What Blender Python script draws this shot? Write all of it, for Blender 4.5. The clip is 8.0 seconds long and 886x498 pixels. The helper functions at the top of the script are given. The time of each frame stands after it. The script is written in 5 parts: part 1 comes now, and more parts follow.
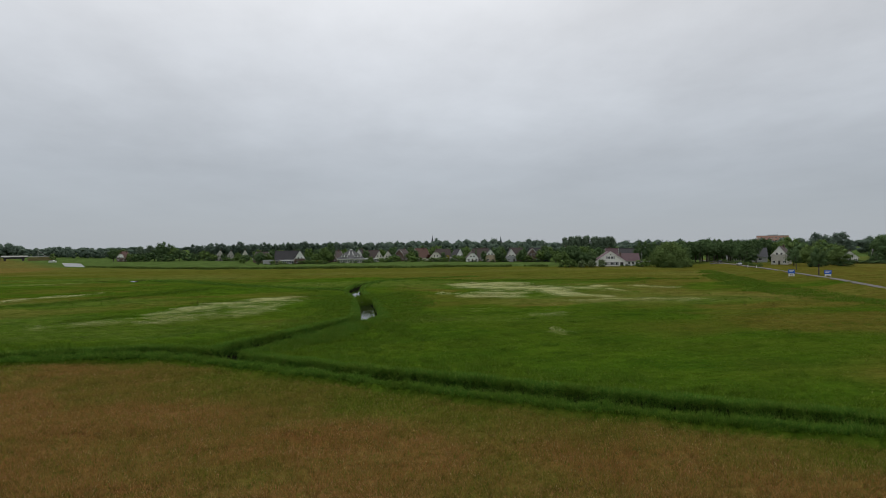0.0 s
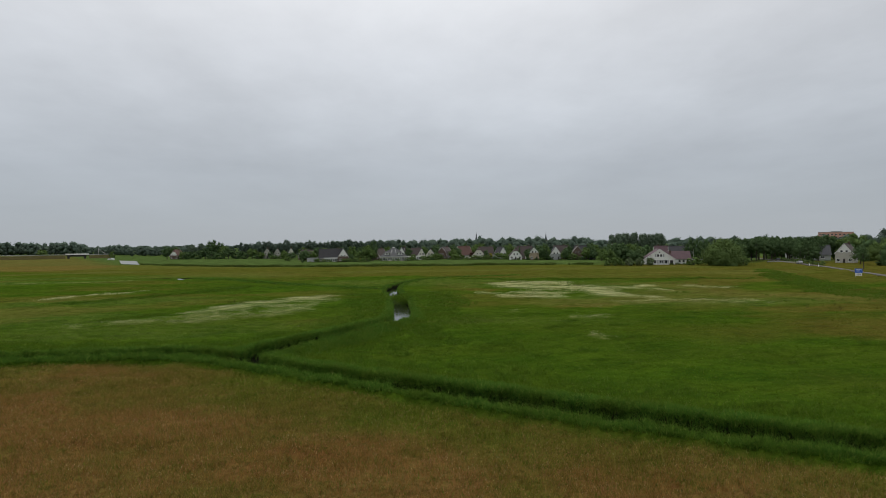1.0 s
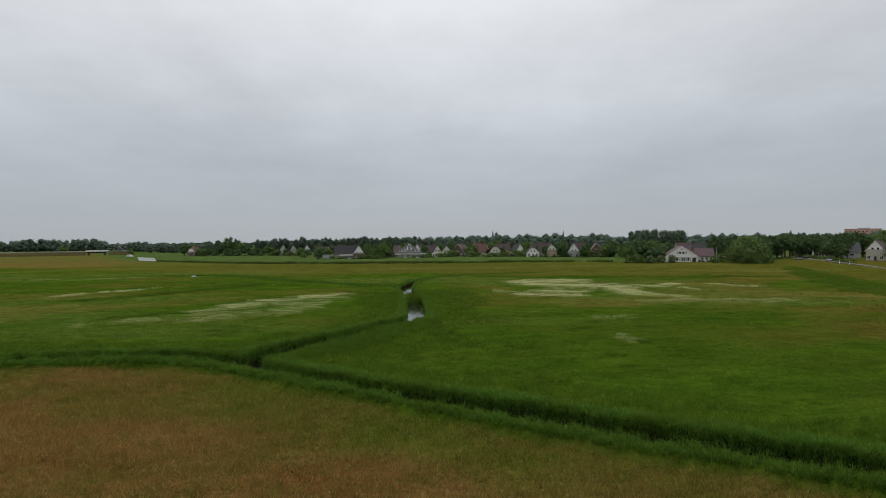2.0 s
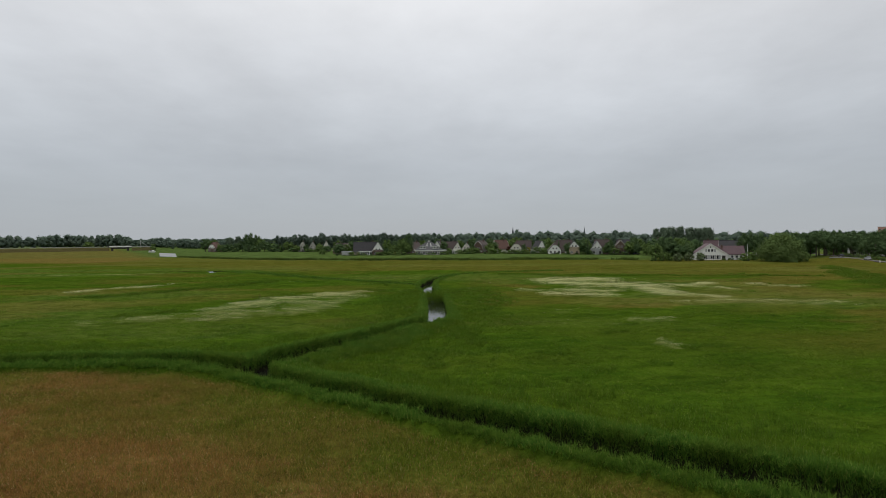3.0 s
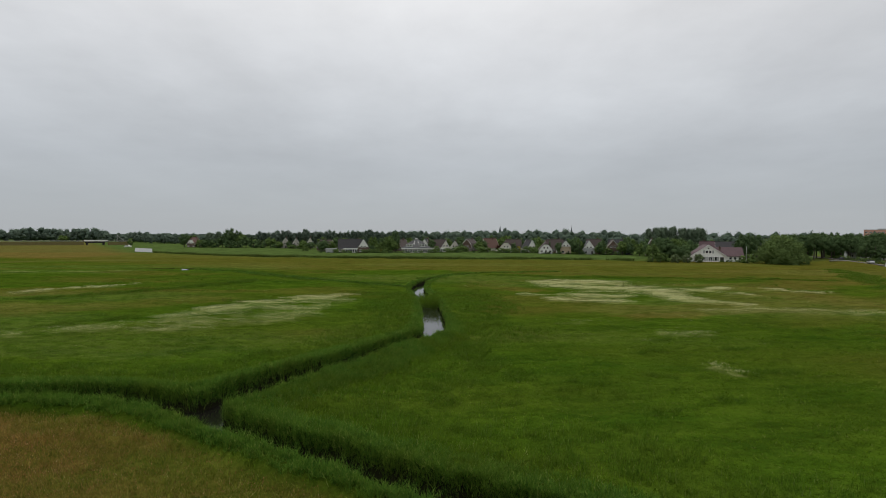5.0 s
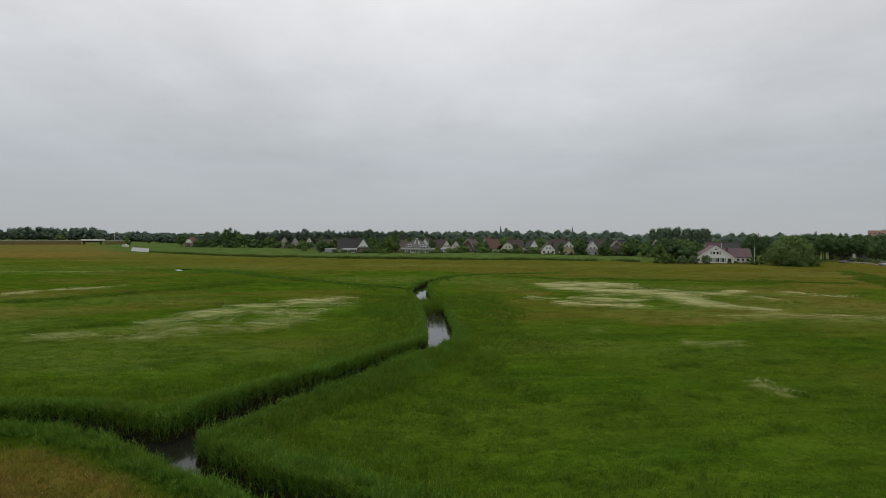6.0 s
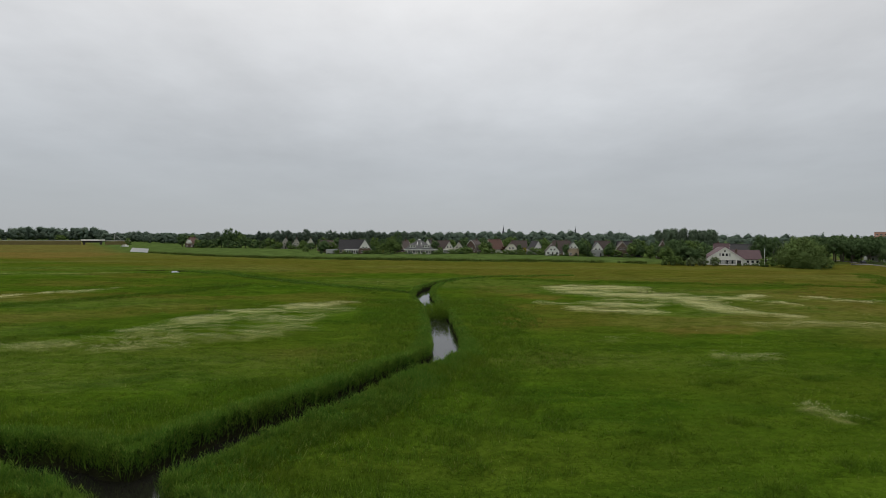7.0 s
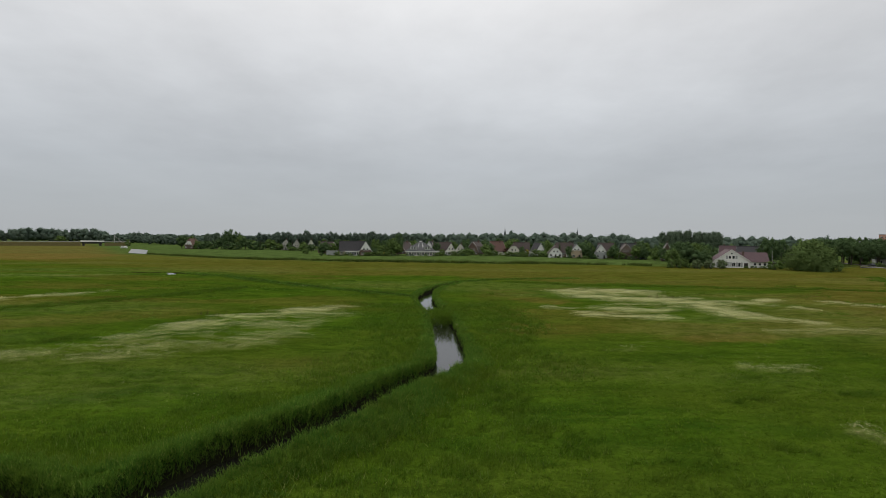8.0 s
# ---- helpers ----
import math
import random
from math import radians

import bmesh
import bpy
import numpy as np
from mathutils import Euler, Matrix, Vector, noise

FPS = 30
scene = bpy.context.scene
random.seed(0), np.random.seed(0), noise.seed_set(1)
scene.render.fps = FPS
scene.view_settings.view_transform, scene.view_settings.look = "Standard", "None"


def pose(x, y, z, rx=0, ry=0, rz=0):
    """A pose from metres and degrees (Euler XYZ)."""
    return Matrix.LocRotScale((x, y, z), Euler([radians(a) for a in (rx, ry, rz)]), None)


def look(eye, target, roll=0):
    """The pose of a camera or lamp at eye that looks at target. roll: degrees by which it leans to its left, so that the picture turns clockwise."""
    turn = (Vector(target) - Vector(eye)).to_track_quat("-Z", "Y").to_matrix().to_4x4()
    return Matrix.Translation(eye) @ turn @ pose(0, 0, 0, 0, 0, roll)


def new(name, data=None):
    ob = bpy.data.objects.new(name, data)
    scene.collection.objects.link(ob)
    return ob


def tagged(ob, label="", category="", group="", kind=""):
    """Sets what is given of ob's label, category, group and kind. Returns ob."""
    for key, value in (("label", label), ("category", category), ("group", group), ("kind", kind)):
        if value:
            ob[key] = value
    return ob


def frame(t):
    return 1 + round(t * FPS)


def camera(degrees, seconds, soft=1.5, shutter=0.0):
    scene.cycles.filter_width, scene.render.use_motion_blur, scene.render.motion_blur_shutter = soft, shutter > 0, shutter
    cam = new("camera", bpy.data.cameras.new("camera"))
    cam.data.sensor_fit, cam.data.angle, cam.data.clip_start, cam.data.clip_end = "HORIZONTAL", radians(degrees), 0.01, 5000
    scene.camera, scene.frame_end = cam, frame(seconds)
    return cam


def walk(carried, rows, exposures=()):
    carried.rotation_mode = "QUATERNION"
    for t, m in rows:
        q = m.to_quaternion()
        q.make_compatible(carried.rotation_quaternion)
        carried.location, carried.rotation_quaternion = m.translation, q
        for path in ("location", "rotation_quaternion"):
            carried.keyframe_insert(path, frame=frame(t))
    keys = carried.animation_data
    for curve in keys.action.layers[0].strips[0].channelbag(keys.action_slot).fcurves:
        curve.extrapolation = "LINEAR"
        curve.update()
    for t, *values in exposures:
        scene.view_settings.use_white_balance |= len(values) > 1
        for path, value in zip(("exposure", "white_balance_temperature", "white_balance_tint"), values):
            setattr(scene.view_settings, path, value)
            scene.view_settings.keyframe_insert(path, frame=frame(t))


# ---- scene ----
cam = camera(76.0, 8.0, soft=0.78)
PATH = [
    (0, (-0.592, 3.874, 12.3), (-0.281, 5.849, 12.287), -0.5),
    (0.5, (0.712, 5.474, 12.376), (0.9, 7.465, 12.362), -0.6),
    (1, (1.583, 7.27, 12.4), (1.737, 9.264, 12.38), -0.6),
    (1.5, (2.035, 9.33, 12.359), (2.164, 11.326, 12.334), -0.6),
    (3, (1.674, 17.297, 12.054), (1.703, 19.296, 12.014), -0.4),
    (3.5, (1.291, 20.31, 11.996), (1.3, 22.31, 11.952), -0.3),
    (4, (0.769, 23.432, 11.998), (0.815, 25.431, 11.952), -0.1),
    (4.5, (0.33, 26.609, 12.053), (0.406, 28.607, 12.005), 0.1),
    (6, (-0.595, 35.488, 12.141), (-0.513, 37.486, 12.093), 0.4),
    (6.5, (-0.77, 38.236, 12.208), (-0.691, 40.234, 12.162), 0.4),
    (7, (-0.86, 40.811, 12.281), (-0.785, 42.809, 12.235), 0.5),
    (7.5, (-0.936, 43.154, 12.27), (-0.862, 45.152, 12.227), 0.5),
    (8, (-1.056, 44.973, 12.26), (-0.985, 46.972, 12.22), 0.6),
]
walk(cam, [(t, look(e, g, r)) for t, e, g, r in PATH], exposures=((0, -0.05, 6440, 10), (1.5, -0.04, 6470, 10), (3, -0.01, 6560, 10), (8, 0.0, 6690, 10)))

# ---- light: an overcast June sky, the sun behind the cloud ahead ----
SUN_EL, SUN_AZ = 52.0, 6.0   # degrees up; degrees east of the way ahead (+y)


def make_world():
    w = bpy.data.worlds.new("overcast_sky")
    scene.world = w
    w.use_nodes = True
    nt = w.node_tree
    nt.nodes.clear()
    N, L = nt.nodes.new, nt.links.new
    out, bg = N("ShaderNodeOutputWorld"), N("ShaderNodeBackground")
    co = N("ShaderNodeTexCoord")
    sep = N("ShaderNodeSeparateXYZ")
    L(co.outputs["Generated"], sep.inputs[0])

    def m(op, a, b=None, c=None):
        n = N("ShaderNodeMath")
        n.operation = op
        for i, v in enumerate((a, b, c)):
            if v is None:
                continue
            if isinstance(v, (int, float)):
                n.inputs[i].default_value = v
            else:
                L(v, n.inputs[i])
        return n.outputs[0]

    up = m("MAXIMUM", sep.outputs["Z"], 0.0)
    den = m("ADD", up, 0.16)
    flat = N("ShaderNodeCombineXYZ")
    L(m("DIVIDE", sep.outputs["X"], den), flat.inputs[0])
    L(m("DIVIDE", sep.outputs["Y"], den), flat.inputs[1])

    def clouds(scale, off, detail, rough):
        mp = N("ShaderNodeMapping")
        mp.inputs["Location"].default_value = off
        mp.inputs["Scale"].default_value = (scale, scale * 0.8, scale)
        L(flat.outputs[0], mp.inputs[0])
        t = N("ShaderNodeTexNoise")
        t.inputs["Scale"].default_value = 1.0
        t.inputs["Detail"].default_value = detail
        t.inputs["Roughness"].default_value = rough
        L(mp.outputs[0], t.inputs["Vector"])
        return t.outputs["Fac"]

    big = clouds(0.75, (3.1, 1.7, 0), 4, 0.5)
    small = clouds(2.3, (0.4, 6.2, 2), 7, 0.6)
    ramp = N("ShaderNodeValToRGB")
    els = ramp.color_ramp.elements
    els[0].position, els[0].color = 0.0, (0.405, 0.438, 0.472, 1)
    els[1].position, els[1].color = 1.0, (0.92, 0.93, 0.95, 1)
    for p, c in ((0.05, (0.415, 0.452, 0.490, 1)), (0.12, (0.460, 0.497, 0.540, 1)), (0.20, (0.560, 0.594, 0.636, 1)), (0.30, (0.672, 0.698, 0.735, 1)), (0.40, (0.775, 0.79, 0.815, 1))):
        e = els.new(p)
        e.color = c
    L(up, ramp.inputs[0])
    # the sun's broad glow through the cloud
    az, el = radians(SUN_AZ), radians(SUN_EL)
    dot = N("ShaderNodeVectorMath")
    dot.operation = "DOT_PRODUCT"
    L(co.outputs["Generated"], dot.inputs[0])
    dot.inputs[1].default_value = (math.sin(az) * math.cos(el), math.cos(az) * math.cos(el), math.sin(el))
    glow = m("MULTIPLY", m("POWER", m("MAXIMUM", dot.outputs["Value"], 0.0), 6.0), 0.16)
    var = m("ADD", m("MULTIPLY", m("SUBTRACT", big, 0.5), 0.50), m("MULTIPLY", m("SUBTRACT", small, 0.5), 0.28))
    var = m("ADD", var, m("MULTIPLY", m("MAXIMUM", sep.outputs["X"], 0.0), -0.14))
    fade = m("MINIMUM", m("MULTIPLY", up, 5.0), 1.0)
    gain = m("ADD", m("ADD", m("MULTIPLY", var, fade), 1.0), glow)
    mul = N("ShaderNodeVectorMath")
    mul.operation = "SCALE"
    L(ramp.outputs[0], mul.inputs[0])
    L(gain, mul.inputs["Scale"])
    sky = N("ShaderNodeTexSky")
    sky.sky_type = "NISHITA"
    sky.sun_disc = False
    sky.sun_elevation, sky.sun_rotation = el, az
    skys = N("ShaderNodeVectorMath")
    skys.operation = "SCALE"
    L(sky.outputs[0], skys.inputs[0])
    skys.inputs["Scale"].default_value = 0.06
    mix = N("ShaderNodeMix")
    mix.data_type = "RGBA"
    mix.inputs["Factor"].default_value = 0.94
    L(skys.outputs[0], mix.inputs["A"])
    L(mul.outputs[0], mix.inputs["B"])
    L(mix.outputs["Result"], bg.inputs["Color"])
    bg.inputs["Strength"].default_value = 1.025
    L(bg.outputs[0], out.inputs[0])


make_world()
sun_data = bpy.data.lights.new("sun", "SUN")
sun_data.energy, sun_data.angle, sun_data.color = 0.7, radians(40), (1.0, 0.96, 0.9)
sun = new("sun", sun_data)
sun.matrix_world = look((0, 0, 100), (-math.sin(radians(SUN_AZ)) * 100, -math.cos(radians(SUN_AZ)) * 100, 100 - 100 * math.tan(radians(SUN_EL))))

# ---- materials ----


def tree_of(name):
    mat = bpy.data.materials.new(name)
    mat.use_nodes = True
    nt = mat.node_tree
    return mat, nt, nt.nodes["Principled BSDF"]


def node_mix(nt, fac, a, b, blend="MIX"):
    n = nt.nodes.new("ShaderNodeMix")
    n.data_type, n.blend_type = "RGBA", blend
    for sock, v in ((n.inputs["Factor"], fac), (n.inputs["A"], a), (n.inputs["B"], b)):
        if isinstance(v, (int, float)):
            sock.default_value = v
        elif isinstance(v, tuple):
            sock.default_value = (*v, 1)
        else:
            nt.links.new(v, sock)
    return n.outputs["Result"]


def node_noise(nt, scale, detail=4.0, rough=0.55, stretch=(1, 1, 1), world=True):
    src = nt.nodes.new("ShaderNodeNewGeometry").outputs["Position"] if world else nt.nodes.new("ShaderNodeTexCoord").outputs["Object"]
    mp = nt.nodes.new("ShaderNodeMapping")
    mp.inputs["Scale"].default_value = stretch
    nt.links.new(src, mp.inputs[0])
    t = nt.nodes.new("ShaderNodeTexNoise")
    t.inputs["Scale"].default_value, t.inputs["Detail"].default_value, t.inputs["Roughness"].default_value = scale, detail, rough
    nt.links.new(mp.outputs[0], t.inputs["Vector"])
    return t.outputs["Fac"]


def node_range(nt, v, a, b, c=0.0, d=1.0):
    n = nt.nodes.new("ShaderNodeMapRange")
    n.clamp = True
    for i, val in enumerate((a, b, c, d)):
        n.inputs[i + 1].default_value = val
    nt.links.new(v, n.inputs[0])
    return n.outputs[0]


def node_attr(nt, name):
    n = nt.nodes.new("ShaderNodeAttribute")
    n.attribute_name = name
    return n.outputs["Fac"]


def node_bump(nt, bsdf, h, strength, dist):
    b = nt.nodes.new("ShaderNodeBump")
    b.inputs["Strength"].default_value, b.inputs["Distance"].default_value = strength, dist
    nt.links.new(h, b.inputs["Height"])
    nt.links.new(b.outputs[0], bsdf.inputs["Normal"])


GREEN_A, GREEN_B = (0.034, 0.080, 0.0060), (0.070, 0.132, 0.0090)
DRY_A, DRY_B = (0.178, 0.088, 0.027), (0.240, 0.144, 0.045)
OLIVE = (0.079, 0.108, 0.011)
PALE_GREEN = (0.42, 0.42, 0.16)
PASTURE = (0.074, 0.114, 0.030)


def ground_material():
    mat, nt, b = tree_of("meadow")
    fine = node_noise(nt, 2.4, 6, 0.65)
    clump = node_noise(nt, 0.62, 6, 0.62, (0.75, 1, 1))
    mid = node_noise(nt, 0.16, 5, 0.6, (0.7, 1.3, 1))
    wide = node_noise(nt, 0.035, 3, 0.5, (0.6, 1.9, 1))
    # stretched streaks: dark furrows and light crests of the relief, painted as colour
    ridge = node_noise(nt, 0.55, 6, 0.62, (0.22, 1.25, 1))
    green = node_mix(nt, node_range(nt, mid, 0.38, 0.62), GREEN_A, GREEN_B)
    green = node_mix(nt, node_range(nt, wide, 0.40, 0.60, 0, 0.6), green, OLIVE)
    green = node_mix(nt, node_range(nt, clump, 0.53, 0.64, 0, 0.5), green, (0.032, 0.068, 0.0045))
    green = node_mix(nt, node_range(nt, clump, 0.46, 0.36, 0, 0.5), green, (0.080, 0.130, 0.012))
    green = node_mix(nt, node_range(nt, ridge, 0.54, 0.66, 0, 0.62), green, (0.030, 0.062, 0.0045))
    green = node_mix(nt, node_range(nt, ridge, 0.45, 0.35, 0, 0.45), green, (0.095, 0.150, 0.015))
    dry = node_mix(nt, node_range(nt, mid, 0.35, 0.65), DRY_A, DRY_B)
    dry = node_mix(nt, node_range(nt, clump, 0.42, 0.68, 0, 0.5), dry, OLIVE)
    dry = node_mix(nt, node_range(nt, ridge, 0.54, 0.66, 0, 0.4), dry, tuple(0.55 * v for v in DRY_A))
    col = node_mix(nt, node_attr(nt, "dry"), green, dry)
    col = node_mix(nt, node_range(nt, fine, 0.48, 0.62, 0.0, 0.5), col, (0.034, 0.056, 0.0050))
    mul = nt.nodes.new("ShaderNodeMath")
    mul.operation = "MULTIPLY"
    nt.links.new(node_attr(nt, "pale"), mul.inputs[0])
    nt.links.new(node_range(nt, clump, 0.60, 0.40, 0.25, 1.0), mul.inputs[1])
    col = node_mix(nt, mul.outputs[0], col, PALE_GREEN)
    col = node_mix(nt, node_attr(nt, "pasture"), col, node_mix(nt, node_range(nt, mid, 0.40, 0.62), tuple(0.75 * v for v in PASTURE), tuple(1.45 * v for v in PASTURE)))
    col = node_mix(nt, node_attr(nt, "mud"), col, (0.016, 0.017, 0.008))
    nt.links.new(col, b.inputs["Base Color"])
    b.inputs["Roughness"].default_value = 1.0
    b.inputs["Specular IOR Level"].default_value = 0.0
    node_bump(nt, b, clump, 1.0, 1.3)
    return mat


def blade_material(name, a, c, tip, dry=True):
    """Blades and leaves of grass: two greens by blade, a paler few, and the dry share of the place they grow in."""
    mat, nt, b = tree_of(name)
    rnd = nt.nodes.new("ShaderNodeNewGeometry").outputs["Random Per Island"]
    col = node_mix(nt, rnd, a, c)
    col = node_mix(nt, node_range(nt, rnd, 0.90, 0.97), col, tip)
    patch = node_noise(nt, 0.18, 3, 0.6, (1, 1.5, 0.2))
    col = node_mix(nt, node_range(nt, patch, 0.4, 0.7, 0, 0.5), col, tuple(1.7 * v for v in OLIVE))
    if dry:
        seed = node_mix(nt, rnd, tuple(1.7 * v for v in DRY_A), tuple(1.9 * v for v in DRY_B))
        seed = node_mix(nt, node_range(nt, rnd, 0.30, 0.10), seed, tuple(1.7 * v for v in OLIVE))
        col = node_mix(nt, node_attr(nt, "dry"), col, seed)
    nt.links.new(col, b.inputs["Base Color"])
    b.inputs["Roughness"].default_value = 0.7
    b.inputs["Specular IOR Level"].default_value = 0.0
    tr = nt.nodes.new("ShaderNodeBsdfTranslucent")
    nt.links.new(col, tr.inputs[0])
    ms = nt.nodes.new("ShaderNodeMixShader")
    ms.inputs[0].default_value = 0.5
    nt.links.new(b.outputs[0], ms.inputs[1])
    nt.links.new(tr.outputs[0], ms.inputs[2])
    nt.links.new(ms.outputs[0], nt.nodes["Material Output"].inputs[0])
    return mat


def leaf_material(name, a, c):
    mat, nt, b = tree_of(name)
    rnd = nt.nodes.new("ShaderNodeNewGeometry").outputs["Random Per Island"]
    obj = nt.nodes.new("ShaderNodeObjectInfo").outputs["Random"]
    col = node_mix(nt, rnd, a, c)
    col = node_mix(nt, node_range(nt, obj, 0, 1, 0, 0.35), col, tuple(0.7 * v + 0.006 for v in a))
    nt.links.new(col, b.inputs["Base Color"])
    b.inputs["Roughness"].default_value = 0.65
    b.inputs["Specular IOR Level"].default_value = 0.0
    tr = nt.nodes.new("ShaderNodeBsdfTranslucent")
    nt.links.new(col, tr.inputs[0])
    ms = nt.nodes.new("ShaderNodeMixShader")
    ms.inputs[0].default_value = 0.25
    nt.links.new(b.outputs[0], ms.inputs[1])
    nt.links.new(tr.outputs[0], ms.inputs[2])
    nt.links.new(ms.outputs[0], nt.nodes["Material Output"].inputs[0])
    return mat


def plain(name, colour, rough=0.8, var=0.25, scale=1.5, metal=0.0, bump=0.0):
    """Paint, stucco, tiles, timber: a colour with weathering at two scales."""
    mat, nt, b = tree_of(name)
    n1 = node_noise(nt, scale, 5, 0.6, world=False)
    n2 = node_noise(nt, scale * 8, 3, 0.6, world=False)
    col = node_mix(nt, node_range(nt, n1, 0.35, 0.75, 0, var), colour, tuple(v * 0.6 for v in colour))
    col = node_mix(nt, node_range(nt, n2, 0.4, 0.7, 0, var * 0.6), col, tuple(min(1, v * 1.25) for v in colour))
    nt.links.new(col, b.inputs["Base Color"])
    b.inputs["Roughness"].default_value, b.inputs["Metallic"].default_value = rough, metal
    if bump:
        node_bump(nt, b, n2, bump, 0.03)
    return mat


def courses(name, colour, step, axis="Z", rough=0.85):
    """Roof tiles or brick in courses: rows as relief and shade of colour."""
    mat, nt, b = tree_of(name)
    co = nt.nodes.new("ShaderNodeTexCoord")
    wv = nt.nodes.new("ShaderNodeTexWave")
    wv.wave_type, wv.bands_direction, wv.wave_profile = "BANDS", axis, "SAW"
    wv.inputs["Scale"].default_value = 1.0 / (step * 20 / (2 * math.pi) * 2 * math.pi / 20) * 0.314
    wv.inputs["Distortion"].default_value = 0.4
    nt.links.new(co.outputs["Object"], wv.inputs["Vector"])
    n1 = node_noise(nt, 0.8, 5, 0.6, world=False)
    n2 = node_noise(nt, 6, 3, 0.6, world=False)
    col = node_mix(nt, node_range(nt, n1, 0.35, 0.75, 0, 0.5), colour, tuple(v * 0.55 for v in colour))
    col = node_mix(nt, node_range(nt, n2, 0.4, 0.7, 0, 0.3), col, tuple(min(1, v * 1.4) for v in colour))
    nt.links.new(col, b.inputs["Base Color"])
    b.inputs["Roughness"].default_value = rough
    node_bump(nt, b, wv.outputs["Fac"], 0.5, 0.03)
    return mat


def water_material(name="ditch_water", ruffle=0.05):
    mat, nt, b = tree_of(name)
    # ruffled canal: a pale base makes up for sky reflection it lacks
    b.inputs["Base Color"].default_value = (0.012, 0.012, 0.009, 1) if ruffle < 0.3 else (0.16, 0.16, 0.14, 1)
    b.inputs["Roughness"].default_value = 0.05 if ruffle < 0.3 else 0.3
    b.inputs["IOR"].default_value = 1.33
    n1 = node_noise(nt, 1.3, 3, 0.5, (1, 0.6, 1))
    node_bump(nt, b, n1, ruffle, 0.05)
    return mat


def glass_material():
    mat, nt, b = tree_of("window_glass")
    b.inputs["Base Color"].default_value = (0.02, 0.025, 0.03, 1)
    b.inputs["Roughness"].default_value = 0.05
    return mat


M_GROUND = ground_material()
M_REED = blade_material("reed_blades", (0.064, 0.172, 0.026), (0.190, 0.350, 0.042), (0.36, 0.46, 0.10), dry=False)
M_GRASS = blade_material("grass_blades", (0.046, 0.112, 0.007), (0.195, 0.330, 0.022), (0.42, 0.46, 0.14))
M_RUSH = blade_material("rush_blades", (0.068, 0.150, 0.014), (0.150, 0.260, 0.026), (0.20, 0.27, 0.07), dry=False)
M_REED_FAR = blade_material("canal_reed_blades", (0.060, 0.094, 0.022), (0.094, 0.135, 0.034), (0.16, 0.17, 0.07), dry=False)
M_DOCK = blade_material("dock_stalks", (0.050, 0.036, 0.018), (0.080, 0.052, 0.026), (0.12, 0.08, 0.04), dry=False)
M_SEED = blade_material("seed_heads", (0.36, 0.155, 0.075), (0.58, 0.350, 0.150), (0.74, 0.58, 0.30), dry=False)
M_HAY_BANK = plain("dry_bank_grass", (0.165, 0.140, 0.052), 1.0, 0.5, 0.3)
M_FLOWER = plain("white_flower_heads", (0.62, 0.60, 0.29), 0.8, 0.4, 2.0)
M_WATER = water_material()
M_CANAL = water_material("canal_water", 1.0)
M_GLASS = glass_material()
# mid and dark greens are lifted and blued a little to stand for haze
M_LEAF = leaf_material("leaves_mid_green", (0.103, 0.168, 0.048), (0.165, 0.235, 0.073))
M_LEAF_DARK = leaf_material("leaves_dark_green", (0.075, 0.130, 0.053), (0.125, 0.185, 0.076))
M_LEAF_LIGHT = leaf_material("leaves_willow_green", (0.125, 0.188, 0.058), (0.170, 0.238, 0.078))
# far wood and poplars: distance haze is put into the leaf colour
M_LEAF_HAZED = leaf_material("leaves_far_wood_hazed", (0.108, 0.152, 0.116), (0.148, 0.194, 0.142))
M_LEAF_POPLAR_HAZED = leaf_material("leaves_poplar_hazed", (0.130, 0.180, 0.118), (0.165, 0.215, 0.140))
M_LEAF_CLIPPED = leaf_material("leaves_clipped", (0.135, 0.180, 0.085), (0.165, 0.212, 0.105))
M_LEAF_RED = leaf_material("leaves_copper", (0.045, 0.022, 0.016), (0.075, 0.036, 0.022))
M_LEAF_YELLOW = leaf_material("leaves_golden", (0.20, 0.19, 0.03), (0.30, 0.26, 0.04))
M_BARK = plain("bark", (0.075, 0.062, 0.048), 0.9, 0.5, 3.0, bump=0.5)
M_WHITE = plain("white_paint", (0.78, 0.78, 0.74), 0.6, 0.15)
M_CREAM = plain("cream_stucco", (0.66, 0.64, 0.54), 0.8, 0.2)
M_PLASTER = plain("weathered_plaster", (0.44, 0.42, 0.36), 0.85, 0.35)
M_GREY = plain("grey_stucco", (0.36, 0.37, 0.36), 0.8, 0.25)
M_BRICK = courses("brown_brick", (0.125, 0.082, 0.060), 0.12)
M_BRICK_PALE = courses("pale_brick", (0.40, 0.32, 0.22), 0.12)
# brick colour dulled to stand for the haze over the far building
M_ORANGE = courses("orange_brick", (0.52, 0.28, 0.22), 0.5)
M_TILE_DARK = courses("dark_roof_tiles", (0.042, 0.040, 0.042), 0.34)
M_TILE_RED = courses("red_roof_tiles", (0.130, 0.068, 0.053), 0.34)
M_TILE_BROWN = courses("brown_roof_tiles", (0.080, 0.060, 0.053), 0.34)
M_TILE_PURPLE = courses("purple_brown_roof_tiles", (0.118, 0.072, 0.078), 0.34)
M_TILE_GREY = courses("grey_roof_slates", (0.075, 0.076, 0.080), 0.34)
M_ASPHALT = plain("road_asphalt", (0.110, 0.098, 0.080), 0.9, 0.3, 0.6, bump=0.2)
M_CONCRETE = plain("concrete", (0.38, 0.37, 0.35), 0.85, 0.3)
M_STEEL = plain("galvanised_steel", (0.45, 0.46, 0.47), 0.45, 0.2, metal=0.8)
M_BLUE = plain("sign_blue", (0.02, 0.10, 0.48), 0.4, 0.08)
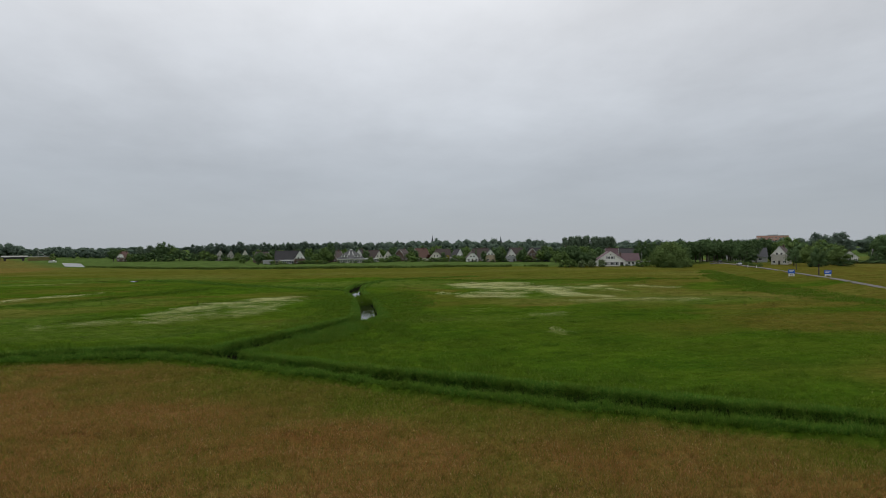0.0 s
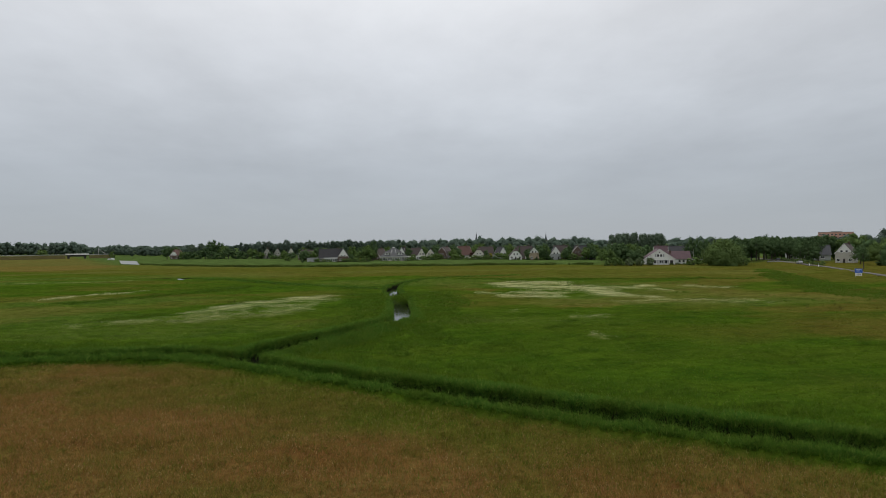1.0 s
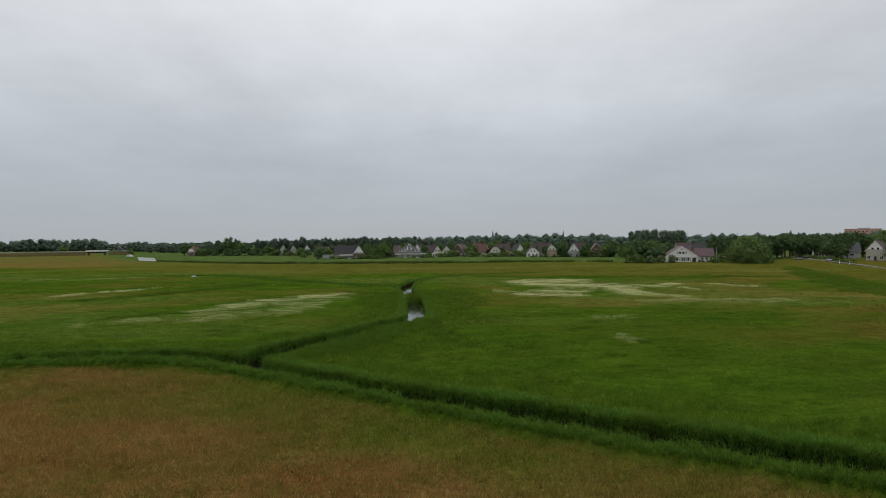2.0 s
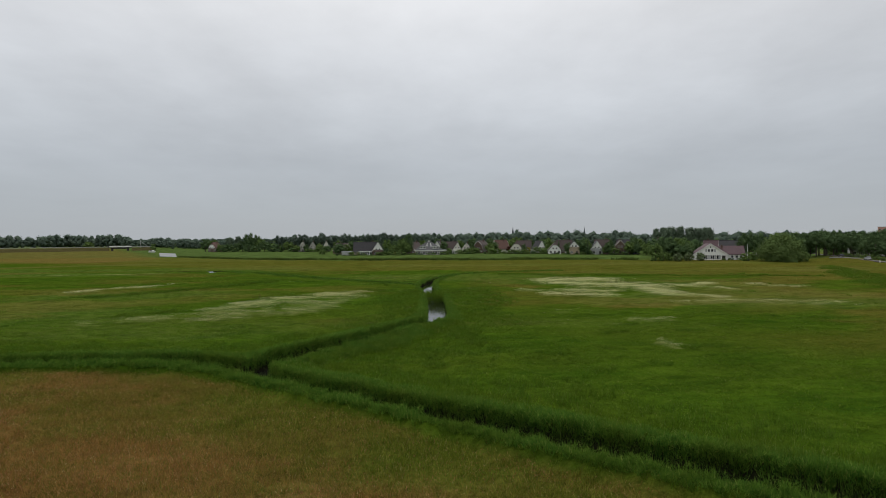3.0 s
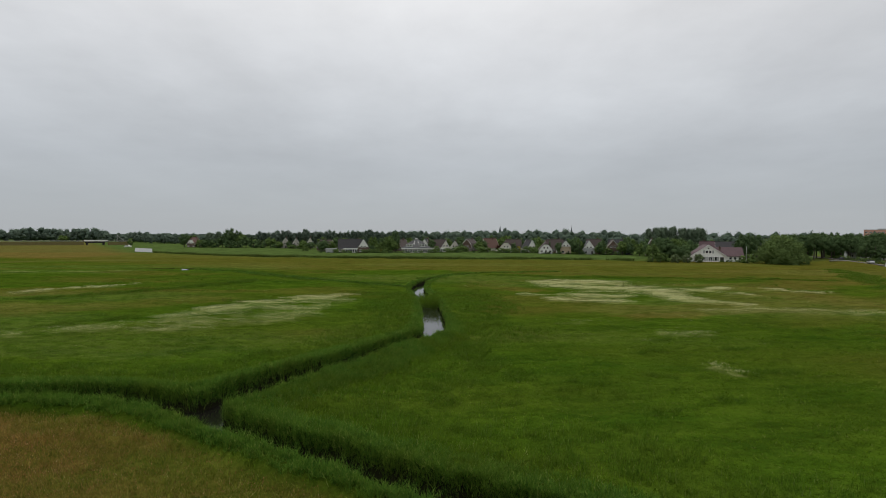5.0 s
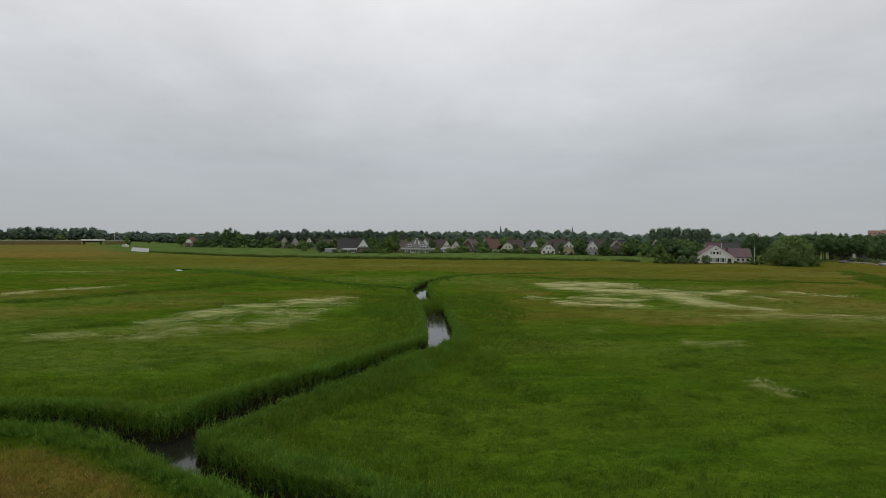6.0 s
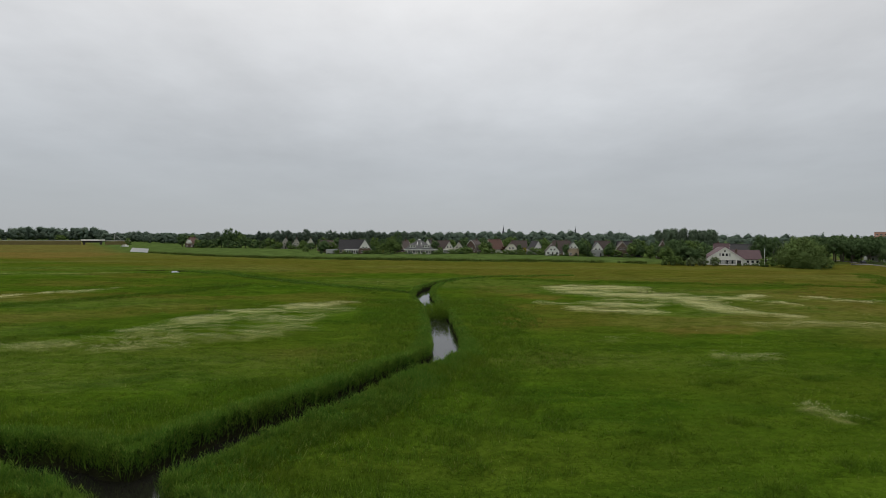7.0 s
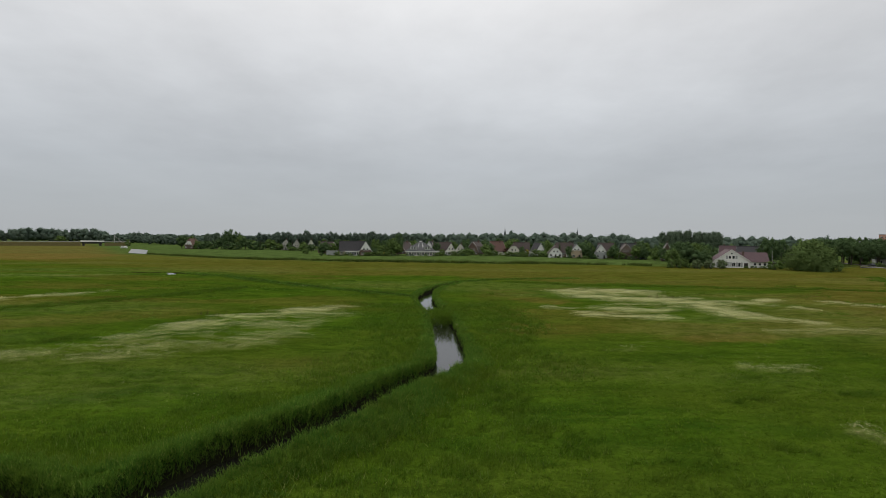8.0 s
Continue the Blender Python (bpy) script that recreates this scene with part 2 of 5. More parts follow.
M_SLATE_PALE = courses("pale_grey_roof_slates", (0.125, 0.125, 0.125), 0.34)
M_SLATE = plain("spire_slate", (0.085, 0.095, 0.105), 0.8, 0.3)
M_DARK = plain("dark_timber_and_shade", (0.04, 0.035, 0.03), 0.8, 0.3)
M_RUBBER = plain("tyre_rubber", (0.02, 0.02, 0.02), 0.9, 0.1)
M_CAR_A = plain("car_paint_silver", (0.50, 0.51, 0.52), 0.3, 0.05, metal=0.3)
M_CAR_B = plain("car_paint_dark", (0.03, 0.035, 0.045), 0.3, 0.05, metal=0.2)

# ---- mesh helpers ----


def part(name, bm, material, parent=None, label=""):
    """Links a bmesh as one mesh object, under a thing or a part."""
    me = bpy.data.meshes.new(name)
    bm.normal_update()
    bm.to_mesh(me)
    bm.free()
    me.materials.append(material)
    ob = new(name, me)
    if parent:
        ob.parent = parent
    if label:
        ob["label"] = label
    return ob


def box(bm, x0, x1, y0, y1, z0, z1):
    v = [bm.verts.new(p) for p in ((x0, y0, z0), (x1, y0, z0), (x1, y1, z0), (x0, y1, z0), (x0, y0, z1), (x1, y0, z1), (x1, y1, z1), (x0, y1, z1))]
    for f in ((3, 2, 1, 0), (4, 5, 6, 7), (0, 1, 5, 4), (1, 2, 6, 5), (2, 3, 7, 6), (3, 0, 4, 7)):
        bm.faces.new([v[i] for i in f])


def slab(bm, pts, t):
    """A plate: the polygon pts on top, t metres thick downwards."""
    top = [bm.verts.new(p) for p in pts]
    low = [bm.verts.new((p[0], p[1], p[2] - t)) for p in pts]
    bm.faces.new(top)
    bm.faces.new(low[::-1])
    n = len(pts)
    for i in range(n):
        j = (i + 1) % n
        bm.faces.new((top[j], top[i], low[i], low[j]))


def extrude_y(bm, prof, y0, y1):
    """A prism: the polygon prof of (x, z), from y0 to y1."""
    a = [bm.verts.new((x, y0, z)) for x, z in prof]
    b = [bm.verts.new((x, y1, z)) for x, z in prof]
    bm.faces.new(a)
    bm.faces.new(b[::-1])
    n = len(prof)
    for i in range(n):
        j = (i + 1) % n
        bm.faces.new((a[j], a[i], b[i], b[j]))


def tube(bm, pts, radii, n=7):
    rings = []
    for i, (p, r) in enumerate(zip(pts, radii)):
        d = (Vector(pts[min(i + 1, len(pts) - 1)]) - Vector(pts[max(i - 1, 0)])).normalized()
        u = d.orthogonal().normalized()
        w = d.cross(u)
        rings.append([bm.verts.new(Vector(p) + (u * math.cos(6.2832 * k / n) + w * math.sin(6.2832 * k / n)) * r) for k in range(n)])
    for a, b in zip(rings, rings[1:]):
        for k in range(n):
            bm.faces.new((a[k], a[(k + 1) % n], b[(k + 1) % n], b[k]))
    bm.faces.new(rings[0][::-1])
    bm.faces.new(rings[-1])


def mesh_from(name, co, tris, material, floats=None):
    """A triangle mesh from arrays, with one float attribute a vertex for each of floats."""
    me = bpy.data.meshes.new(name)
    me.vertices.add(len(co))
    me.vertices.foreach_set("co", np.ascontiguousarray(co, np.float32).ravel())
    me.loops.add(tris.size)
    me.loops.foreach_set("vertex_index", np.ascontiguousarray(tris, np.int32).ravel())
    me.polygons.add(len(tris))
    me.polygons.foreach_set("loop_start", np.arange(0, tris.size, 3, dtype=np.int32))
    me.update(calc_edges=True)
    for key, val in (floats or {}).items():
        at = me.attributes.new(key, "FLOAT", "POINT")
        at.data.foreach_set("value", np.ascontiguousarray(val, np.float32))
    me.materials.append(material)
    return me


rng = np.random.default_rng(7)
TABLE = rng.random((6, 256, 256))


def vnoise(x, y, k=0):
    xi, yi = np.floor(x).astype(int), np.floor(y).astype(int)
    fx, fy = x - xi, y - yi
    fx, fy = fx * fx * (3 - 2 * fx), fy * fy * (3 - 2 * fy)
    t = TABLE[k]
    a, b = t[xi & 255, yi & 255], t[(xi + 1) & 255, yi & 255]
    c, d = t[xi & 255, (yi + 1) & 255], t[(xi + 1) & 255, (yi + 1) & 255]
    return (a * (1 - fx) + b * fx) * (1 - fy) + (c * (1 - fx) + d * fx) * fy


def fbm(x, y, size, k=0, octaves=3):
    s, amp, tot = 0.0, 1.0, 0.0
    for i in range(octaves):
        s = s + amp * vnoise(x / size * 2 ** i + 17 * i, y / size * 2 ** i + 31 * i, (k + i) % 6)
        tot += amp
        amp *= 0.5
    return s / tot


def smooth(v, a, b):
    t = np.clip((v - a) / (b - a), 0, 1)
    return t * t * (3 - 2 * t)


# ---- the plan of the polder: ditches as centre lines with half widths ----
DITCH_CROSS = [(-150, 64, 1.4), (-70, 69.6, 1.35), (-45, 70.9, 1.35), (-36, 71.3, 1.35), (-31, 71.6, 1.4), (-26, 71.8, 1.5), (-21.5, 71.0, 1.65), (-17.0, 69.1, 1.65), (-14.3, 66.9, 1.55), (-12.1, 64.8, 1.15),
               (-9.6, 63.0, 1.15), (-7.0, 61.1, 1.2), (-3.5, 58.6, 1.15), (0, 55.9, 1.2), (2.7, 53.9, 1.35), (7, 51.0, 1.5), (12, 47.5, 1.6), (16, 44.7, 1.6), (20, 42.3, 1.5), (25.5, 38.7, 1.4), (31, 35.8, 1.4), (50, 25, 1.4), (90, 2, 1.4)]
DITCH_UP = [(-14.8, 68.4, 1.9), (-13.3, 71.8, 2.1), (-10.6, 76.8, 1.95), (-7.4, 81.5, 1.75), (-3.7, 89.1, 1.6), (-0.2, 95.6, 1.5), (1.6, 99.4, 1.65), (2.0, 104, 1.72), (2.0, 112, 1.6), (1.9, 121, 1.5),
            (1.6, 133, 1.45), (1.0, 142, 1.45), (-0.2, 150, 1.45), (-0.4, 156, 1.6), (-0.5, 164, 1.35), (0.4, 174, 1.1), (3.5, 186, 0.7), (9, 199, 0.7), (20, 209, 0.6), (45, 216, 0.5)]
DITCH_SIDE = [(-0.8, 158, 0.5), (-9, 166, 0.8), (-20, 174, 0.8), (-37, 190, 0.9), (-49, 203, 0.9), (-59, 215, 0.9), (-72, 224, 0.8), (-83, 231, 0.4), (-91, 229, 0.4), (-104, 233, 0.4)]
HOLLOW = [(-90, 219, 1.6), (-78.5, 221, 2.0), (-80, 227, 0.1), (-84, 232, 0.8), (-77, 235, 1.4)]
ROAD = [(112, 60), (117, 100), (125, 120), (144, 155), (166, 203), (178, 228), (187, 252), (199, 282), (214, 318), (228, 352), (245, 400), (260, 460)]
REED_ROAD = [(112, 60, 3), (105, 95, 3.5), (103, 107, 4), (104.5, 122, 5.5), (110, 142, 6), (124, 174, 4.5), (138, 204, 3), (151, 232, 1.2)]
CANAL_REEDS = [(-169, 401), (-140, 376), (-107, 352), (-75, 337), (-42, 326), (13, 319), (68, 317), (104, 305)]
DRY_EDGE = np.array([(-700, 520), (-194, 305), (-93, 252), (-46, 230), (8, 222), (39, 204), (69, 196), (110, 177), (140, 150)])


def canal_edge(x):
    return np.interp(x, [p[0] for p in CANAL_REEDS], [p[1] for p in CANAL_REEDS])


def dist_line(x, y, line):
    """Distance to a line of (x, y, half width), less the half width there."""
    best = np.full(x.shape, 1e9)
    for p, q in zip(line, line[1:]):
        dx, dy = q[0] - p[0], q[1] - p[1]
        t = np.clip(((x - p[0]) * dx + (y - p[1]) * dy) / (dx * dx + dy * dy), 0, 1)
        w = (p[2] + (q[2] - p[2]) * t) if len(p) > 2 else 0.0
        best = np.minimum(best, np.hypot(x - p[0] - t * dx, y - p[1] - t * dy) - w)
    return best


def ditch_distance(x, y):
    wob = (fbm(x, y, 2.2, 3, 2) - 0.5) * 0.7 - 0.15
    d = np.minimum(dist_line(x, y, DITCH_CROSS), dist_line(x, y, DITCH_UP))
    return np.minimum(d + wob, dist_line(x, y, DITCH_SIDE) + wob * 0.7)


def ground_height(x, y):
    z = (fbm(x, y, 14, 1, 3) - 0.5) * 0.30 + (fbm(x * 0.7, y, 1.6, 4, 2) - 0.5) * 0.30 + 0.24 * smooth(fbm(x * 0.6, y, 2.6, 5, 3), 0.50, 0.66)
    near = smooth(np.hypot(x, y - 60), 420, 250)
    z = z * near
    d = ditch_distance(x, y)
    z = z * smooth(d, 0.0, 3.0) - 1.25 * (1 - smooth(d, -0.55, 0.35))
    # the matted roots of the reed beds stand up along the water
    so = south(x, y) > 0.5
    mat = smooth(d, 0.0, 0.45) * np.where(so, 0.66 * (1 - smooth(d, 1.0, 2.0)), 0.62 * (1 - smooth(d, 0.8, 3.2)))
    z = z + mat * (0.5 + 0.5 * smooth(y, 104, 84)) * (y < 215)
    # a flooded hollow in the western field
    dh = dist_line(x, y, HOLLOW) + (fbm(x * 0.4, y, 3, 1, 3) - 0.5) * 1.8
    wet = 1 - smooth(dh, 0.1, 1.2)
    z = np.where((dh > 0) & (dh < 30), np.maximum(z, -0.02), z)
    z = (z + 0.16 * (1 - smooth(dh, 4, 14))) * (1 - wet) - 0.5 * wet
    z = z + 1.0 * (1 - smooth(dist_line(x, y, ROAD), 4.5, 9.0))
    return z


def south(x, y):
    """1 on the near side of the cross ditch, 0 beyond it."""
    line = np.array(DITCH_CROSS)
    return (y < np.interp(x, line[:, 0], line[:, 1])).astype(float)


PALE = [(20.7, 142.3, 24.8, 141, 0.8, 0.9), (33, 174, 48, 173, 4, 0.8), (36, 165, 50, 150, 6, 0.7), (26, 134, 36, 131, 2.2, 0.9), (31, 140, 40, 144, 3.4, 0.85), (50, 149, 50, 134, 3, 0.9), (50, 134, 57, 126.5, 1.4, 1.0), (54, 147, 70, 157, 1.2, 0.8)]
PALE += [(58, 151, 68, 140, 1.0, 0.7), (77, 153, 86, 145, 1.0, 0.8), (46, 118, 57, 120, 1.6, 0.35), (57, 120, 72, 114, 2.0, 0.32), (30, 98.3, 34.7, 96, 0.6, 0.5), (13.4, 104.5, 22, 106.4, 0.9, 0.24)]
PALE += [(26.9, 80, 27.8, 77.6, 0.5, 0.6), (-44, 101, -35.7, 108, 2.2, 0.3), (-35.7, 108, -31, 124, 2.2, 0.55), (-33, 122, -26, 129, 1.8, 0.65), (-30, 128, -14.6, 142, 2.0, 0.8), (-26, 129, -17, 134, 1.4, 0.6)]
PALE += [(-17.4, 124, -21.3, 113.5, 2.0, 0.35), (-21.3, 113.5, -28.2, 102, 1.6, 0.30), (-81, 146, -67, 165, 1.2, 0.6), (-130, 213, -90, 221, 1.6, 0.6), (-21.5, 109, -17, 116, 2.5, 0.38), (-33, 101, -28, 113, 2.2, 0.36), (-19, 131, -13, 132, 1.6, 0.45), (-27, 120, -17, 127, 2.6, 0.35), (-48, 99, -38, 104, 1.6, 0.4)]
BROWN = [(-61, 122, -40, 135, 6, 0.26), (21, 158, 24, 154, 5, 0.45), (33, 114, 41, 116, 3.5, 0.5), (70, 103, 92, 103, 6, 0.5), (14, 120, 30, 124, 5, 0.3), (60, 95, 78, 92, 4, 0.3)]
LUSH = [(-72, 137, -57, 152, 3, 0.9), (-57, 152, -44, 177, 3, 0.9), (-49, 105, -42, 113, 1.2, 0.8), (5.6, 81, 8.2, 78, 2.0, 0.9), (4.8, 76, 5.6, 76, 1.0, 1.0), (20, 77, 21, 77, 0.9, 1.0), (29, 78.2, 33, 78.6, 0.9, 1.0), (23, 86.7, 25, 86.7, 1.1, 0.8)]
LUSH += [(22, 203, 42, 193, 1.6, 0.8), (42, 193, 79, 187.5, 1.8, 0.9), (79, 187.5, 115, 182, 1.6, 0.8), (32, 89, 35, 89, 1.2, 0.8), (1, 75, 1.3, 74, 1.2, 1.0), (1.2, 71, 1.8, 70.6, 0.9, 1.0), (22.4, 70.3, 23.6, 70.3, 0.8, 1.0), (13.2, 64.3, 14, 64.3, 0.6, 1.0), (16, 67.2, 17, 67.2, 0.7, 0.8), (3.5, 96, 6, 84, 2.2, 0.7)]
DOCKS = [(50, 161, 4, 3.5, 0.8), (-33.5, 133, 2.5, 1.5, 1.0), (-25.8, 133.5, 1.6, 1.5, 0.7), (82, 103, 8, 3, 0.15)]


def patches(x, y, runs):
    """The largest share that any of the runs (two ends, radius, share) gives at a place, with ragged edges."""
    s = np.zeros(x.shape)
    rag = 0.5 + fbm(x * 0.7, y, 2.0, 3, 3)
    for x0, y0, x1, y1, r, k in runs:
        s = np.maximum(s, k * (1 - smooth(dist_line(x, y, [(x0, y0), (x1, y1)]) * rag, r * 0.5, r * 1.3)))
    return s


def flower_share(x, y):
    s = np.zeros(x.shape)
    for x0, y0, x1, y1, r, k in PALE:
        d = dist_line(x, y, [(x0, y0), (x1, y1)])
        s = np.maximum(s, k * (1 - smooth(d, r * 0.5, r * 1.7)))
    n = 0.62 * fbm(x * 0.20, y, 1.7, 2, 4) + 0.38 * fbm(x * 0.30, y, 0.6, 4, 3)
    return np.clip(1.4 * s * smooth(n, 0.43, 0.55), 0, 1)


def cover(x, y):
    """The share of dry, seeding grass and of pale growth in the sward."""
    s = south(x, y)
    d = np.abs(dist_line(x, y, DITCH_CROSS))
    n = fbm(x * 0.6, y, 16, 0, 3)
    fine = fbm(x, y, 2.5, 4, 3)
    lush = smooth(fbm(x * 0.8, y, 6, 2, 3) + 0.02 * np.clip(6 - d, 0, 6), 0.46, 0.74)
    dry_s = s * smooth(d, 1.5, 2.2) * (0.58 + 0.42 * smooth(d + (n - 0.5) * 14, 3, 11)) * (0.78 + 0.4 * smooth(n, 0.25, 0.62)) * (0.78 + 0.22 * smooth(fine, 0.25, 0.6)) * (1 - 0.40 * lush)
    edge = np.interp(x, DRY_EDGE[:, 0], DRY_EDGE[:, 1])
    belt = smooth(y - edge + (n - 0.5) * 22, -5, 6) * (1 - smooth(y - canal_edge(x), -4, 2)) * 0.38 * (0.7 + 0.5 * fine)
    west = smooth(-150 - x, 0, 30) * smooth(y - edge, -5, 20) * (1 - smooth(y, 860, 900)) * smooth(-x - (y - 430) * 0.62, 190, 215) * 0.75 * (0.7 + 0.5 * fine)
    belt = np.maximum(belt, west)
    streak = smooth(fbm(x * 0.45, y * 1.25, 19, 5, 3), 0.52, 0.66) * 0.26 * (1 - s) * smooth(ditch_distance(x, y), 5, 14) * smooth(y, 84, 110) * (y < 330)
    right = (1 - s) * smooth(x - 0.25 * y, 10, 45) * smooth(n, 0.35, 0.6) * 0.45 * (y < 330)
    brown = patches(x, y, BROWN)
    dry = np.clip(np.maximum.reduce([dry_s, belt, streak, right, brown * (0.6 + 0.6 * fine)]), 0, 1)
    dry = np.where((y > 60) & (y < 420) & (x > np.interp(y, [p[1] for p in ROAD], [p[0] for p in ROAD])), 0.50 * (0.6 + 0.7 * fine), dry)
    dry = dry * smooth(ditch_distance(x, y), 0.7, 1.6)
    band = smooth(fbm(x * 0.35, y, 24, 2, 3), 0.52, 0.72) * (1 - s) * (y > 85)
    pale = np.clip(flower_share(x, y) * 0.50 + 0.08 * band * (y < 330), 0, 1)
    pale = np.where(y > 330, 0.07 * (0.5 + fbm(x * 0.3, y, 40, 1, 3)), pale)
    return dry, pale


def build_ground():
    def axis(fine, step, coarse):
        a = [fine[0]]
        while a[-1] < fine[1]:
            a.append(a[-1] + step)
        for lo_hi, g, lim in coarse:
            s = step
            while abs(a[-1] if lo_hi > 0 else a[0]) < lim and (a[-1] < lim if lo_hi > 0 else a[0] > -lim):
                s = min(s * g, 12 if (abs(a[-1] if lo_hi > 0 else a[0]) < 700) else 400)
                a = a + [a[-1] + s] if lo_hi > 0 else [a[0] - s] + a
        return np.array(a)

    xs = axis((-38, 34), 0.55, ((1, 1.08, 4600), (-1, 1.08, 4600)))
    ys = axis((30, 176), 0.55, ((1, 1.08, 4800), (-1, 1.2, 4000)))
    xs = np.unique(np.concatenate([xs, np.arange(-106, -66, 1.0)]))
    ys = np.unique(np.concatenate([ys, np.arange(178, 240, 1.2)]))
    X, Y = np.meshgrid(xs, ys)
    x, y = X.ravel(), Y.ravel()
    z = ground_height(x, y)
    dry, pale = cover(x, y)
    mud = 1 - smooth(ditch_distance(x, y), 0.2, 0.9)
    pasture = smooth(y - canal_edge(x), -3, 4) * (1 - dry)
    ny, nx = X.shape
    i = np.arange(ny * nx).reshape(ny, nx)
    a, b, c, d = i[:-1, :-1].ravel(), i[:-1, 1:].ravel(), i[1:, 1:].ravel(), i[1:, :-1].ravel()
    tris = np.concatenate([np.stack([a, b, c], 1), np.stack([a, c, d], 1)])
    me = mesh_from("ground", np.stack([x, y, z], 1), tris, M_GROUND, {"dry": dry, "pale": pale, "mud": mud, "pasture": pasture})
    me.polygons.foreach_set("use_smooth", np.ones(len(tris), bool))
    tagged(new("ground", me), "flat polder meadow with green and rusty seeding grass", "ground", kind="structure")


build_ground()


def sheet(name, x0, x1, y0, y1, z, material, label, category):
    bm = bmesh.new()
    slab(bm, [(x0, y0, z), (x1, y0, z), (x1, y1, z), (x0, y1, z)], 0.05)
    return tagged(part(name, bm, material), label, category, kind="structure")


sheet("ditch_water", -140, 78, 4, 244, -0.72, M_WATER, "still dark water in the meadow ditches", "water")
sheet("hollow_water", -108, -70, 215, 246, -0.08, M_WATER, "shallow water in a flooded hollow of the meadow", "water")
# the embanked canal stands a little above the fields
bm = bmesh.new()
slab(bm, [(-194.5, 424.5, 0.14), (-174, 406, 0.14), (-217, 498.5, 0.14), (-245, 528.5, 0.14)], 0.3)
tagged(part("canal_water", bm, M_CANAL), "bright canal water between low banks", "water", kind="structure")


def ribbon(name, line, half, lift, material, label, category):
    bm = bmesh.new()
    pts = []
    for p, q in zip(line, line[1:]):
        n = max(1, int(math.hypot(q[0] - p[0], q[1] - p[1]) / 6))
        pts += [(p[0] + (q[0] - p[0]) * k / n, p[1] + (q[1] - p[1]) * k / n) for k in range(n)]
    pts.append(line[-1])
    rows = []
    for i, p in enumerate(pts):
        a, b = Vector(pts[max(i - 1, 0)]), Vector(pts[min(i + 1, len(pts) - 1)])
        d = (b - a).normalized()
        nrm = Vector((-d.y, d.x))
        row = []
        for s, up in ((-half, -0.4), (-half, lift), (-half * 0.4, lift + 0.04), (half * 0.4, lift + 0.04), (half, lift), (half, -0.4)):
            row.append(bm.verts.new((p[0] + nrm.x * s, p[1] + nrm.y * s, 1.0 + up)))
        rows.append(row)
    for r, s in zip(rows, rows[1:]):
        for k in range(5):
            bm.faces.new((r[k], r[k + 1], s[k + 1], s[k]))
    return tagged(part(name, bm, material), label, category, kind="structure")


ribbon("road", ROAD, 1.25, 0.08, M_ASPHALT, "pale grey asphalt road on a low bank", "road")

# ---- grass, reeds and flowers ----


def blades(name, x, y, h, w, lean, material, per, spread, label, category, extra=True, segs=2, stem=0.0):
    """Tufts at (x, y): per blades each, bent outwards."""
    n = len(x)
    z = np.maximum(ground_height(x, y), -0.78)
    dry, _ = cover(x, y)
    X, Yy, Z, Hh, D = (np.repeat(v, per) for v in (x, y, z, h, dry))
    m = n * per
    ang = rng.random(m) * 6.2832
    rr = rng.random(m) * spread
    bx, by = X + np.cos(ang) * rr, Yy + np.sin(ang) * rr
    Hh = Hh * (0.6 + 0.55 * rng.random(m))
    la = ang + rng.normal(0, 0.5, m)
    ln = Hh * lean * (0.4 + rng.random(m))
    wa = rng.random(m) * 3.1416
    ux, uy = np.cos(wa) * w / 2, np.sin(wa) * w / 2
    if stem:
        leaf = np.minimum(Hh * (1 - stem), 0.30) * (0.7 + 0.7 * rng.random(m))
        up = (Hh - leaf) * rng.random(m) ** 0.6
        slope = 0.35 + 1.05 * rng.random(m)
        Hh, ln = leaf * np.sin(slope), leaf * np.cos(slope)
    else:
        up = 0.0
    base = np.stack([bx, by, Z - 0.05 + up], 1)
    U = np.stack([ux, uy, np.zeros(m)], 1)
    tip = base + np.stack([np.cos(la) * ln, np.sin(la) * ln, Hh], 1)
    if segs == 1:
        co = np.stack([base - U, base + U, tip], 1).reshape(-1, 3)
        tris = np.arange(3 * m).reshape(-1, 3)
        k = 3
    else:
        midp = base + np.stack([np.cos(la) * ln * 0.28, np.sin(la) * ln * 0.28, Hh * 0.62], 1)
        co = np.stack([base - U * 0.7, base + U * 0.7, midp - U, midp + U, tip], 1).reshape(-1, 3)
        o = np.arange(m)[:, None] * 5
        tris = np.concatenate([o + np.array([[0, 1, 3]]), o + np.array([[0, 3, 2]]), o + np.array([[2, 3, 4]])], 1).reshape(-1, 3)
        k = 5
    me = mesh_from(name, co, tris, material, {"dry": np.repeat(D, k)} if extra else None)
    # soft shading, as of a dense sward: normals lean with the blade but look mostly up
    tilt, rough = (1.3, 0.5) if stem else (0.6, 0.40)
    nrm = np.stack([np.cos(la) * tilt, np.sin(la) * tilt, np.ones(m)], 1) + rng.normal(0, rough, (m, 3))
    nrm /= np.linalg.norm(nrm, axis=1)[:, None]
    me.normals_split_custom_set_from_vertices(np.repeat(nrm, k, axis=0).tolist())
    return tagged(new(name, me), label, category, kind="stuff")


def scatter(x0, x1, y0, y1, per_m2, keep):
    n = int((x1 - x0) * (y1 - y0) * per_m2)
    x, y = x0 + rng.random(n) * (x1 - x0), y0 + rng.random(n) * (y1 - y0)
    k = rng.random(n) < keep(x, y)
    return x[k], y[k]


def in_view(x, y):
    """The wedge of land that the flight looks over."""
    fwd = np.maximum(y - 3, 0)
    return (1 - smooth(x - 16 - 1.1 * fwd, 0, 8)) * (1 - smooth(-x - 16 - 0.86 * fwd, 0, 8))


